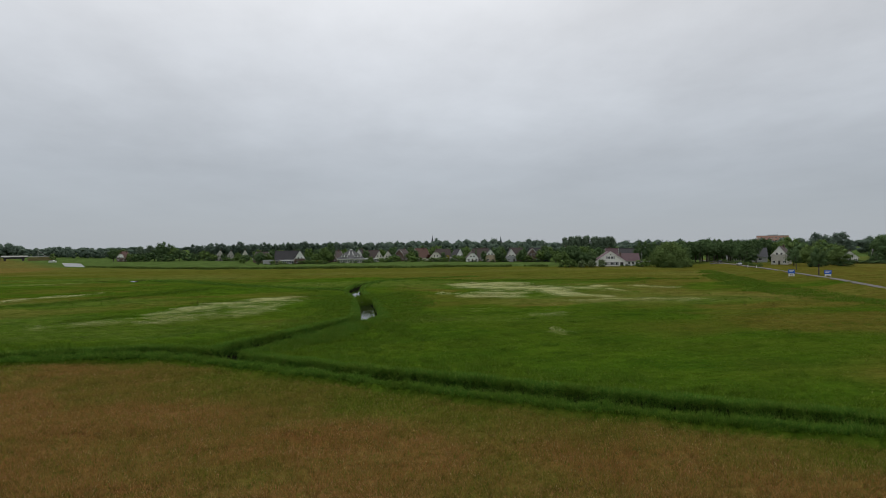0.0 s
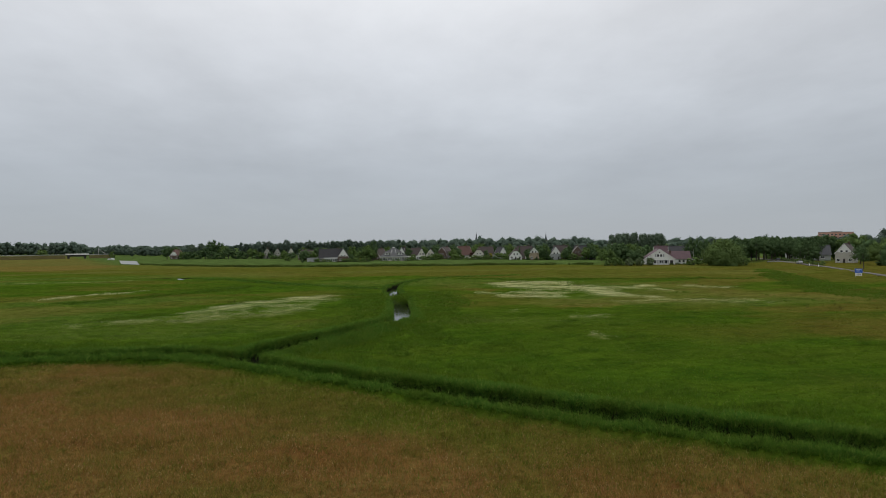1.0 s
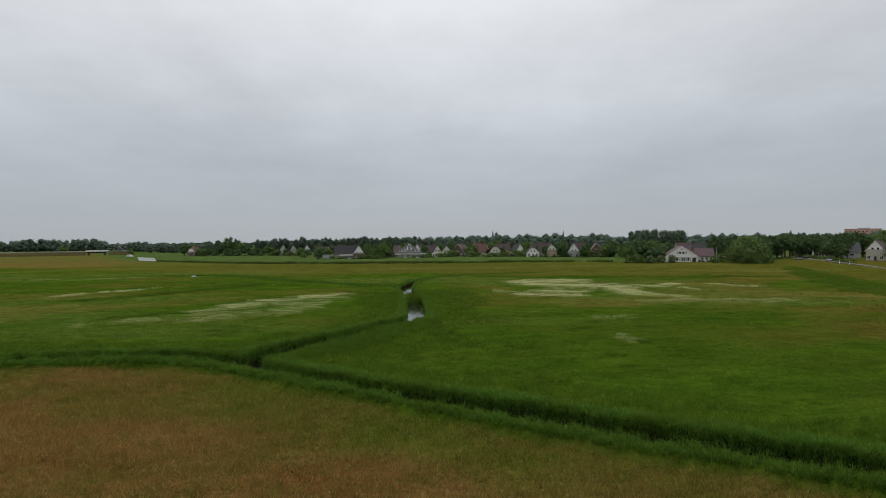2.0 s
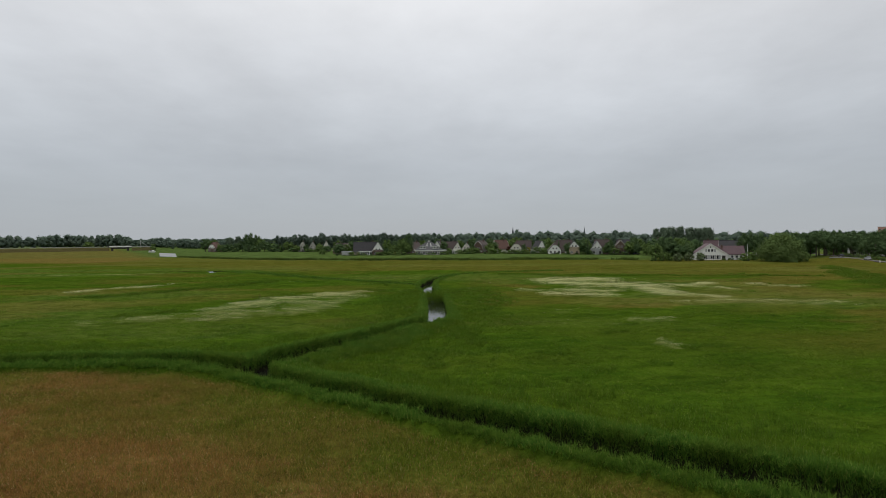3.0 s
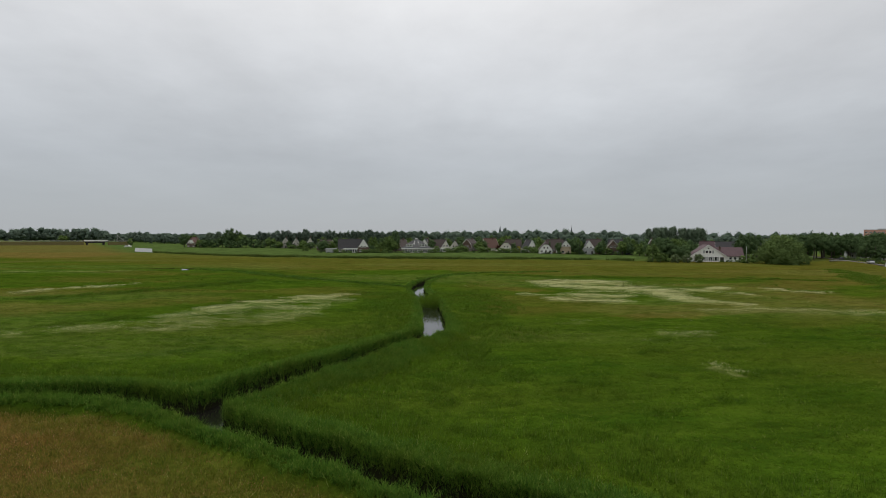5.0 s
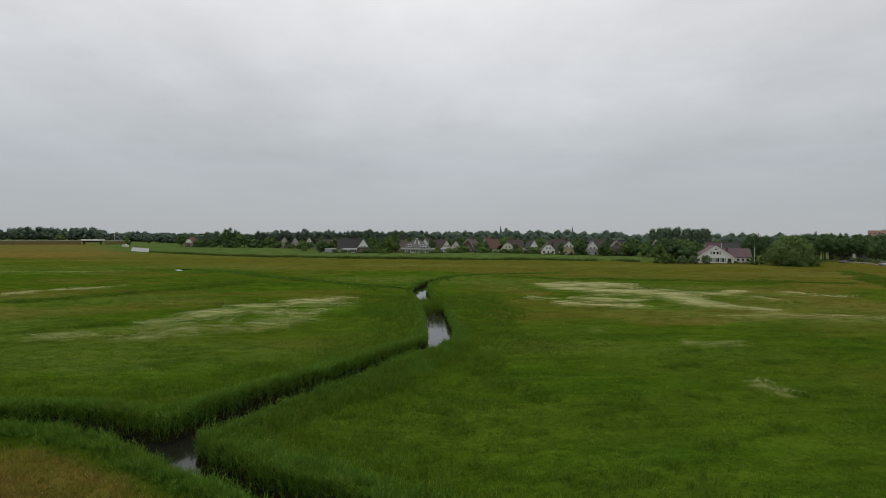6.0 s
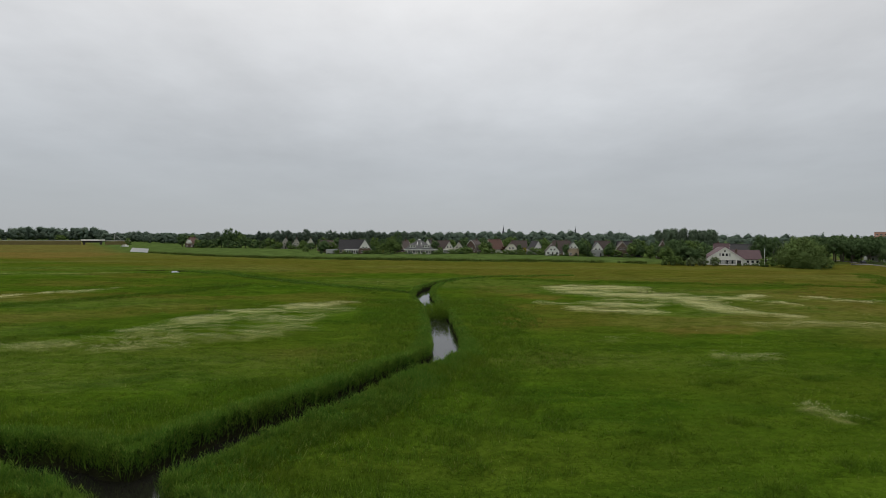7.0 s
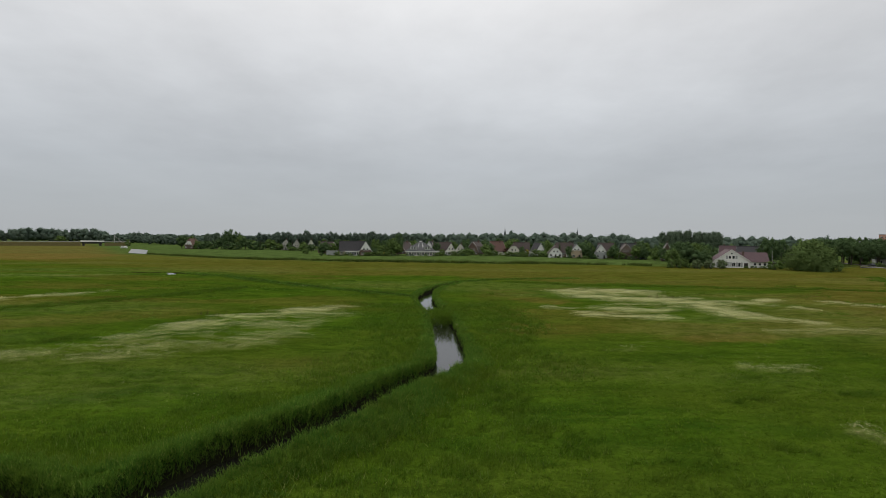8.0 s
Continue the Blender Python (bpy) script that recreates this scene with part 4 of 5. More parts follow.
def house(label, x, y, rz, w, d, eaves, ridge, wall, roof, trim=None, hip=0.0, knee=None, along="y", upper=None, stack=True, glazed=False, name="house"):
    root = new(name)
    root.matrix_world = pose(x, y, 0.05, 0, 0, rz)
    body_and_roof(root, w, d, eaves, ridge, wall, roof, trim, hip, knee, along, upper)
    front, side = -d / 2, w / 2
    n = max(2, int(w / 2.6))
    for k in range(n):
        u = -w / 2 + w * (k + 0.5) / n
        if k == n // 2 and not glazed:
            door(root, u, front, 0.05, 1.0, 2.1)
        elif glazed:
            window(root, u, front, 0.15, w / n * 0.86, 2.2)
        else:
            window(root, u, front, 0.8, 1.5, 1.45)
    if along == "y":
        for u in ((-1.1, 1.1) if ridge - eaves > 3.4 else (0.0,)):
            window(root, u, front - (0.06 if upper else 0), eaves + 0.35, 1.1, 1.25)
        for k in range(2):
            window(root, side, -d / 4 + d / 2 * k, 0.9, 1.5, 1.3, "right")
            window(root, -side, -d / 4 + d / 2 * k, 0.9, 1.5, 1.3, "left")
    else:
        for s, f in ((side, "right"), (-side, "left")):
            window(root, s, -1.2, 0.9, 1.3, 1.4, f)
            window(root, s, 1.2, 0.9, 1.3, 1.4, f)
            window(root, s, 0, eaves + 0.4, 1.2, 1.3, f)
    if stack:
        if along == "y":
            chimney(root, 0.5, d * 0.22, ridge - 1.2, ridge + 0.9, M_BRICK)
        else:
            chimney(root, w * 0.28, 0.4, ridge - 1.2, ridge + 0.9, M_BRICK)
    return tagged(root, label, "house", "village houses")


def annex(label, x, y, rz, w, d, h, wall, glazed=True):
    """A flat-roofed garden room or garage."""
    root = new("garden_room" if glazed else "garage")
    root.matrix_world = pose(x, y, 0.05, 0, 0, rz)
    bm = bmesh.new()
    box(bm, -w / 2, w / 2, -d / 2, d / 2, 0, h)
    part("wall", bm, wall, root)
    bm = bmesh.new()
    box(bm, -w / 2 - 0.25, w / 2 + 0.25, -d / 2 - 0.25, d / 2 + 0.25, h + 0.002, h + 0.22)
    part("roof", bm, M_WHITE if glazed else M_GREY, root)
    n = max(1, int(w / 1.5))
    for k in range(n):
        if glazed:
            window(root, -w / 2 + w * (k + 0.5) / n, -d / 2, 0.25, w / n * 0.84, h - 0.6)
    if not glazed:
        door(root, 0, -d / 2, 0.02, 2.4, 2.1, "front", M_GREY)
    return tagged(root, label, "garden room" if glazed else "garage")


# the village edge, from west to east
house("small cream gabled cottage among trees", -120.7, 545, 12, 8, 10, 3.4, 9.0, M_PLASTER, M_TILE_BROWN, M_WHITE)
house("small cream gabled cottage among trees", -111.4, 545, 12, 7, 10, 3.4, 8.8, M_PLASTER, M_TILE_BROWN, M_WHITE)
house("white gabled cottage half hidden by trees", -99.6, 548, 12, 6.5, 9, 3.6, 9.2, M_CREAM, M_TILE_DARK, M_WHITE)
house("brick cottage under a brown tiled roof", -72.0, 470, 60, 9, 11, 2.8, 8.0, M_BRICK, M_TILE_BROWN, M_CREAM)
house("long house under a dark tiled roof", -47.5, 424, 4, 17, 9, 3.0, 9.0, M_BRICK_PALE, M_TILE_DARK, None, along="x")
house("brick gable house with white boarded top", -38.6, 420.5, 4, 7.4, 11, 3.2, 9.0, M_BRICK, M_TILE_DARK, M_WHITE, upper=M_WHITE, stack=False)
annex("white glazed garden room with a flat roof", -47.5, 418.0, 4, 9, 3.4, 2.7, M_WHITE)
annex("grey flat-roofed garage beside the house", -60.5, 420, 4, 7, 6, 2.6, M_GREY, False)
house("brown roofed house behind the garden trees", -14.5, 462, -35, 9, 11, 3.0, 8.6, M_BRICK, M_TILE_BROWN, M_WHITE)
house("white gabled house behind the villa", 5.0, 462, -20, 6.5, 9, 4.0, 9.3, M_WHITE, M_TILE_DARK, M_WHITE)
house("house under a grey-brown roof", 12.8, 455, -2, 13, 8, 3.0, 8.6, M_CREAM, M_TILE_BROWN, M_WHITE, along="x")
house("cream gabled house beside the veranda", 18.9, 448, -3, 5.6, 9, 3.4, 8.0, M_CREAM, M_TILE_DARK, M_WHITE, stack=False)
annex("white veranda with many panes", 12.4, 442.5, -2, 11, 3.2, 2.7, M_WHITE)
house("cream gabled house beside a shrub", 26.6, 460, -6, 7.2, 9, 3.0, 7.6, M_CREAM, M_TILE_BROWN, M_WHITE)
house("mansard house under reddish tiles with white trim", 38.8, 468, -30, 8.6, 12, 2.8, 9.2, M_BRICK, M_TILE_BROWN, M_WHITE, knee=(0.72, 6.0))
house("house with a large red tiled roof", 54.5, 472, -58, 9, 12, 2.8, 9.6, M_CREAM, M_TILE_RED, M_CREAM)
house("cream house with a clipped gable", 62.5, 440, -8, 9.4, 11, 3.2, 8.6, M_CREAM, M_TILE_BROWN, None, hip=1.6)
house("brown roofed house behind a cream house", 70.5, 455, -8, 11, 8, 3.0, 9.0, M_BRICK, M_TILE_BROWN, None, along="x")
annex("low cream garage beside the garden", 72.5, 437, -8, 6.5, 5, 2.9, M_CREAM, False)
house("white house with a steep gable", 80.0, 443, 14, 7.2, 10, 3.0, 8.9, M_WHITE, M_TILE_DARK, M_WHITE, stack=False)
house("white house with a clipped gable", 86.0, 416, -8, 8.6, 11, 3.0, 7.8, M_WHITE, M_TILE_BROWN, None, hip=1.6)
house("brown roof behind a white house", 96.5, 432, -8, 11, 8, 3.0, 9.4, M_BRICK, M_TILE_BROWN, None, along="x")
annex("small white annex beside a house", 94.6, 412.5, -8, 3.6, 4, 2.8, M_WHITE, False)
house("pale brick house with a white gable top", 97.8, 408, -10, 7.0, 10, 4.6, 8.6, M_BRICK_PALE, M_TILE_DARK, M_WHITE, upper=M_WHITE, stack=False)
house("grey gabled house with white top", 112.0, 403, -10, 7.6, 10, 3.6, 8.8, M_GREY, M_TILE_GREY, M_WHITE, upper=M_WHITE, stack=False)
house("long brown roofed house", 118.5, 412, -12, 9.5, 8, 3.2, 9.6, M_BRICK, M_TILE_BROWN, None, along="x")
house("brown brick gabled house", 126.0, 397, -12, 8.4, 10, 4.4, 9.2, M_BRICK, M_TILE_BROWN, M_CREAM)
house("grey slate roofed house behind the trees", 137, 418, -12, 12, 9, 4.4, 9.4, M_BRICK, M_TILE_DARK, None, along="x")
house("tall brick house among dark trees", 142, 373, -20, 6, 9, 5.0, 10.2, M_BRICK, M_TILE_BROWN, M_WHITE)
house("small white and brick house by the canal", -208, 562, -14, 8, 10, 3.0, 8.8, M_BRICK, M_TILE_RED, M_WHITE, hip=1.4, upper=M_WHITE)


def villa(x, y, rz):
    """The broad villa with a stepped roof, dormers and a lantern."""
    root = new("villa")
    root.matrix_world = pose(x, y, 0.05, 0, 0, rz)
    bm = bmesh.new()
    box(bm, -9.5, 9.5, -5, 6, 0, 3.0)
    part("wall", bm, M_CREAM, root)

    def frustum(nm, a, b, z0, z1, mat):
        bm = bmesh.new()
        lo = [bm.verts.new(p) for p in ((-a[0], a[1], z0), (a[0], a[1], z0), (a[0], a[2], z0), (-a[0], a[2], z0))]
        hi = [bm.verts.new(p) for p in ((-b[0], b[1], z1), (b[0], b[1], z1), (b[0], b[2], z1), (-b[0], b[2], z1))]
        bm.faces.new(lo[::-1])
        bm.faces.new(hi)
        for i in range(4):
            j = (i + 1) % 4
            bm.faces.new((lo[i], lo[j], hi[j], hi[i]))
        return part(nm, bm, mat, root)

    frustum("roof", (10.2, -5.7, 6.7), (5.2, -1.2, 3.2), 3.002, 7.0, M_SLATE_PALE)
    frustum("upper_roof", (5.2, -1.2, 3.2), (1.0, 0.6, 1.8), 7.002, 9.4, M_SLATE_PALE)
    bm = bmesh.new()
    box(bm, -0.9, 0.9, 0.7, 1.7, 9.402, 10.0)
    part("roof_lantern", bm, M_WHITE, root, "white roof lantern")
    for u in (-4.6, 4.6):
        dormer(root, u, -4.9, 4.3, 4.4, 1.7, 3.4, M_WHITE)
    bm = bmesh.new()
    box(bm, -10.25, 10.25, -5.78, -5.702, 2.75, 3.1)
    part("fascia", bm, M_WHITE, root, "white eaves fascia")
    for k in range(11):
        window(root, -8.6 + 1.72 * k, -5.0, 0.4, 1.35, 2.1)
    for s in (-1, 1):
        bm = bmesh.new()
        for k in range(2):
            u = s * (1.3 + 0.7 * k)
            tube(bm, [(u, -3.2 + k * 0.6, 5.6), (s * (1.0 + 0.1 * k), -0.8, 8.2)], [0.1, 0.1], 5)
        part("roof_ladder", bm, M_WHITE, root)
    tagged(root, "broad cream villa with stepped grey roof and dormers", "house", "village houses")


villa(-2.5, 424, -1)


def white_house(x, y, rz):
    """The low white house in the meadow: broad gable and a wing."""
    root = new("farmhouse")
    root.matrix_world = pose(x, y, 0.1, 0, 0, rz)
    body_and_roof(root, 15.4, 13.0, 2.7, 7.9, M_WHITE, M_TILE_PURPLE, M_WHITE)
    wing = new("wing")
    wing.parent = root
    wing.matrix_local = pose(10.4, 2.0, 0)
    bm = bmesh.new()
    box(bm, -4.2, 5.6, -4.0, 4.5, 0, 2.9)
    part("wall", bm, M_WHITE, wing)
    bm = bmesh.new()
    slab(bm, [(-9.5, -4.6, 2.75), (6.1, -4.6, 2.75), (6.1, 0.3, 6.9), (-9.5, 0.3, 6.9)], 0.24)
    slab(bm, [(6.1, 5.1, 2.75), (-9.5, 5.1, 2.75), (-9.5, 0.3, 6.9), (6.1, 0.3, 6.9)], 0.24)
    part("roof", bm, M_TILE_PURPLE, wing)
    bm = bmesh.new()
    extrude_y(bm, [(-4.0, 2.9), (4.5, 2.9), (0.3, 6.55)], -0.12, 0.12)
    g = part("gable_end", bm, M_WHITE, wing)
    g.matrix_local = pose(5.45, 0, 0, 0, 0, 90)
    for u in (0.2, 2.2, 4.2):
        window(wing, u, -4.0, 1.0, 1.2, 1.2)
    f = -6.5
    for u in (-0.75, 0.75):
        window(root, u, f, 4.0, 1.1, 1.4)
    for u in (-1.95, 1.95):
        bm = bmesh.new()
        box(bm, u - 0.4, u + 0.4, f - 0.06, f + 0.01, 4.0, 5.4)
        part("shutter", bm, M_GREY, root, "grey louvred shutter")
    bm = bmesh.new()
    tube(bm, [(0, f - 0.05, 6.4), (0, f + 0.02, 6.4)], [0.35, 0.35], 12)
    part("gable_vent", bm, M_DARK, root)
    for u in (-4.9, -2.3, 0.9, 3.2):
        window(root, u, f, 0.5, 1.5 if abs(u) < 3 else 1.1, 1.9, "front", True)
    door(root, 5.9, f, 0.02, 1.6, 2.2)
    chimney(root, 6.3, 1.0, 4.4, 7.0, M_BRICK)
    tagged(root, "low white house with broad gable and purple tiles", "house")


white_house(139.5, 301, -17)


def barn(label, x, y, rz, w, d, eaves, ridge, wall, roof, cupola=False):
    root = new("barn")
    root.matrix_world = pose(x, y, 0.05, 0, 0, rz)
    body_and_roof(root, w, d, eaves, ridge, wall, roof, None, along="x")
    for k in range(int(w / 4)):
        window(root, -w / 2 + 4 * (k + 0.5), -d / 2, 1.2, 2.0, 1.4)
    if cupola:
        bm = bmesh.new()
        box(bm, 4.2, 5.6, -0.7, 0.7, ridge, ridge + 1.1)
        c = part("cupola", bm, M_WHITE, root, "small white roof cupola")
        bm = bmesh.new()
        v = [bm.verts.new(p) for p in ((4.0, -0.9, ridge + 1.102), (5.8, -0.9, ridge + 1.102), (5.8, 0.9, ridge + 1.102), (4.0, 0.9, ridge + 1.102), (4.9, 0, ridge + 1.9))]
        for a, b in ((0, 1), (1, 2), (2, 3), (3, 0)):
            bm.faces.new((v[a], v[b], v[4]))
        bm.faces.new((v[3], v[2], v[1], v[0]))
        part("cupola_roof", bm, M_TILE_GREY, c)
    return tagged(root, label, "barn")


barn("long barn under a grey roof behind the white house", 177, 340, -17, 32, 12, 3.8, 9.0, M_DARK, M_TILE_DARK, True)
house("house with a purple tiled roof behind the white house", 157, 334, 62, 7, 7, 4.0, 9.2, M_BRICK, M_TILE_PURPLE, M_WHITE)

# the houses along the road
house("white and cream gabled house beside the road", 236.5, 288.5, -50, 7.8, 13, 5.0, 9.9, M_PLASTER, M_TILE_BROWN, M_WHITE, upper=M_WHITE)
barn("low grey-roofed sheds behind the avenue", 246, 330, -30, 22, 10, 3.6, 8.6, M_GREY, M_TILE_GREY)
house("white cottage with a dark roof", 292, 301, -40, 8, 9, 3.0, 6.4, M_WHITE, M_TILE_DARK, M_WHITE)
house("dark roofed house behind garden trees", 312, 296, -40, 12, 9, 3.4, 8.0, M_BRICK, M_TILE_DARK, M_WHITE, along="x")


def block(x, y, rz):
    """The orange brick building over the tree tops."""
    root = new("apartment_building")
    root.matrix_world = pose(x, y, 0, 0, 0, rz)
    bm = bmesh.new()
    box(bm, -20, 18, -8, 8, 0, 21.4)
    part("wall", bm, M_ORANGE, root)
    bm = bmesh.new()
    box(bm, -20.3, 18.3, -8.3, 8.3, 21.402, 21.8)
    part("roof", bm, M_CONCRETE, root)
    bm = bmesh.new()
    box(bm, -6, 6, -4, 4, 21.802, 23.0)
    part("roof_plant", bm, M_GREY, root)
    for a in (-7, 5, 12):
        bm = bmesh.new()
        tube(bm, [(a, 0, 21.8), (a, 0, 27.0)], [0.15, 0.06], 5)
        part("mast", bm, M_STEEL, root)
    for fl in range(5):
        for k in range(9):
            window(root, -17.6 + 4.2 * k, -8, 3.2 + 3.6 * fl, 2.4, 1.5)
    tagged(root, "orange brick building rising over far trees", "building")


block(568, 702, -38)


def church_tower(x, y, top):
    root = new("church_tower")
    root.matrix_world = pose(x, y, 0)
    s = top / 33
    bm = bmesh.new()
    box(bm, -2.6, 2.6, -2.6, 2.6, 0, 17 * s)
    box(bm, -2.9, 2.9, -2.9, 2.9, 17 * s + 0.002, 17 * s + 0.5)
    part("tower", bm, M_BRICK, root)
    bm = bmesh.new()
    tube(bm, [(0, 0, 17 * s + 0.5), (0, 0, 18.5 * s + 0.5), (0, 0, 24 * s), (0, 0, 32 * s)], [3.0, 2.3, 1.3, 0.12], 8)
    part("spire", bm, M_SLATE, root, "slender dark slate spire")
    bm = bmesh.new()
    box(bm, -0.12, 0.12, -0.12, 0.12, 32 * s, 34.4 * s)
    box(bm, -0.7, 0.7, -0.1, 0.1, 33.2 * s, 33.5 * s)
    part("cross", bm, M_STEEL, root)
    for u in (-1, 1):
        bm = bmesh.new()
        box(bm, u - 0.5, u + 0.5, -2.66, -2.602, 12 * s, 15 * s)
        part("louvre", bm, M_DARK, root)
    tagged(root, "slender far church tower with a dark spire", "church")


church_tower(137.5, 1000, 30.5)
church_tower(288.5, 1100, 31.5)


def bridge(x, y, rz):
    root = new("bridge")
    root.matrix_world = pose(x, y, 0, 0, 0, rz)
    # deck, girder and piers are coloured dark for the shade under the bridge
    bm = bmesh.new()
    box(bm, -10.8, 10.8, -3.5, 3.5, 3.4, 4.3)
    part("deck", bm, M_DARK, root)
    bm = bmesh.new()
    box(bm, -10.8, 10.8, -3.72, -3.502, 4.0, 5.5)
    part("parapet", bm, M_WHITE, root, "white painted side parapet")
    bm = bmesh.new()
    box(bm, -9.6, 8.4, -2.6, 2.6, 2.2, 3.4)
    part("girder", bm, M_DARK, root)
    for u in (-8, 7):
        bm = bmesh.new()
        box(bm, u - 1.0, u + 1.0, -3, 3, -1, 2.2)
        part("pier", bm, M_DARK, root)
    for a, b in ((-170, -10.82), (10.82, 34)):
        bm = bmesh.new()
        extrude_y(bm, [(a, -1), (b, -1), (b, 3.6), (a, 3.2)], -4, 4)
        part("ramp", bm, M_HAY_BANK, root, "grassed approach bank")
        bm = bmesh.new()
        box(bm, a, b, -3.9, -3.75, 4.1, 4.75)
        for k in range(int((b - a) / 4)):
            box(bm, a + 1 + 4 * k, a + 1.15 + 4 * k, -3.75, -3.6, 3.1, 4.75)
        part("guard_rail", bm, M_CONCRETE, root, "pale grey guard rail")
    tagged(root, "low canal bridge with a white side", "bridge")


bridge(-346, 650, 28)


def bascule(x, y):
    root = new("drawbridge_mast")
    root.matrix_world = pose(x, y, 0, 0, 0, 20)
    bm = bmesh.new()
    tube(bm, [(0, 0, -0.5), (0, 0, 11.6)], [0.4, 0.3], 6)
    part("post", bm, M_GREY, root)
    bm = bmesh.new()
    tube(bm, [(0, 0, 10.5), (6.5, 0, 4.5)], [0.3, 0.25], 6)
    part("stay", bm, M_GREY, root)
    tagged(root, "grey lifting-bridge mast with a slanting arm", "mast")


bascule(-329, 660)


def boat(x, y, rz):
    root = new("boat")
    root.matrix_world = pose(x, y, 0.05, 0, 0, rz)
    bm = bmesh.new()
    prof = [(-4.2, 1.2), (-3.6, 1.45), (2.0, 1.45), (3.6, 1.0), (4.6, 0.06)]
    low = [bm.verts.new((u, s * v * 0.72, 0.0)) for s in (1, -1) for u, v in prof]
    top = [bm.verts.new((u, s * v, 1.1 + 0.06 * max(0, u))) for s in (1, -1) for u, v in prof]
    n = len(prof)
    for o in (0, n):
        for i in range(n - 1):
            bm.faces.new((low[o + i], low[o + i + 1], top[o + i + 1], top[o + i]))
    bm.faces.new([top[i] for i in range(n)] + [top[n + i] for i in reversed(range(n))])
    bm.faces.new((low[0], top[0], top[n], low[n]))
    bm.faces.new((low[n - 1], top[n - 1], top[2 * n - 1], low[2 * n - 1]))
    bmesh.ops.recalc_face_normals(bm, faces=bm.faces)
    part("hull", bm, M_WHITE, root)
    bm = bmesh.new()
    box(bm, -2.6, 1.6, -1.05, 1.05, 1.15, 2.0)
    c = part("cabin", bm, M_WHITE, root)
    bm = bmesh.new()
    box(bm, -2.3, 1.3, -1.09, 1.09, 1.45, 1.8)
    part("cabin_window", bm, M_GLASS, c)
    tagged(root, "white motor cruiser moored on the canal", "boat")


boat(-266, 558, -28)


def sign(x, y, rz):
    root = new("road_sign")
    root.matrix_world = pose(x, y, 0.35, 0, 0, rz)
    for u in (-0.75, 0.75):
        bm = bmesh.new()
        tube(bm, [(u, 0.06, -0.6), (u, 0.06, 2.6)], [0.05, 0.05], 8)
        part("post", bm, M_STEEL, root)
    bm = bmesh.new()
    box(bm, -1.0, 1.0, -0.03, 0.0, 1.35, 2.65)
    bl = part("panel", bm, M_BLUE, root, "blue sign panel")
    for k in range(2):
        bm = bmesh.new()
        box(bm, -0.75, 0.7 - 0.35 * k, -0.045, -0.032, 2.25 - 0.4 * k, 2.38 - 0.4 * k)
        part("lettering", bm, M_WHITE, bl)
    bm = bmesh.new()
    box(bm, -0.85, 0.85, -0.03, 0.0, 0.45, 1.32)
    lo = part("lower_panel", bm, M_WHITE, root, "white lower sign panel")
    for k in range(2):
        bm = bmesh.new()
        box(bm, -0.55, 0.55, -0.045, -0.032, 0.95 - 0.3 * k, 1.1 - 0.3 * k)
        part("lettering", bm, M_DARK, lo)
    tagged(root, "blue and white town sign on two posts", "sign", "town signs")


sign(146.5, 176, -40)
sign(153.5, 168.5, -40)


def flagpole(x, y):
    root = new("flagpole")
    root.matrix_world = pose(x, y, 0)
    bm = bmesh.new()
    tube(bm, [(0, 0, -0.3), (0, 0, 7.6)], [0.11, 0.06], 8)
    part("pole", bm, M_WHITE, root)
    bm = bmesh.new()
    bmesh.ops.create_uvsphere(bm, u_segments=10, v_segments=6, radius=0.12, matrix=Matrix.Translation((0, 0, 7.7)))
    part("finial", bm, M_STEEL, root)
    tagged(root, "white flagpole beside the white house", "flagpole")


flagpole(154.4, 292)


def car(x, y, z, rz, paint, label):
    root = new("car")
    root.matrix_world = pose(x, y, z, 0, 0, rz)
    bm = bmesh.new()
    extrude_y(bm, [(-2.1, 0.35), (2.1, 0.35), (2.15, 0.7), (1.95, 0.9), (1.0, 0.98), (-1.9, 1.0), (-2.15, 0.8)], -0.88, 0.88)
    bmesh.ops.recalc_face_normals(bm, faces=bm.faces)
    b = part("body", bm, paint, root)
    bm = bmesh.new()
    extrude_y(bm, [(-1.8, 1.002), (0.9, 1.002), (0.2, 1.46), (-1.4, 1.48)], -0.74, 0.74)
    bmesh.ops.recalc_face_normals(bm, faces=bm.faces)
    part("windows", bm, M_GLASS, b)
    bm = bmesh.new()
    slab(bm, [(-1.4, -0.7, 1.53), (0.2, -0.7, 1.51), (0.2, 0.7, 1.51), (-1.4, 0.7, 1.53)], 0.04)
    part("roof", bm, paint, b)
    for u in (-1.3, 1.3):
        for s in (-0.8, 0.8):
            bm = bmesh.new()
            tube(bm, [(u, s - 0.1, 0.33), (u, s + 0.1, 0.33)], [0.33, 0.33], 12)
            part("wheel", bm, M_RUBBER, root)
    tagged(root, label, "car")


car(134, 388, 0.05, 10, M_CAR_B, "dark car parked beside the village gardens")
car(190.6, 262, 1.1, 66, M_CAR_A, "silver car on the bank road")
car(203.5, 296, 1.1, 66, M_CAR_B, "dark car on the bank road")


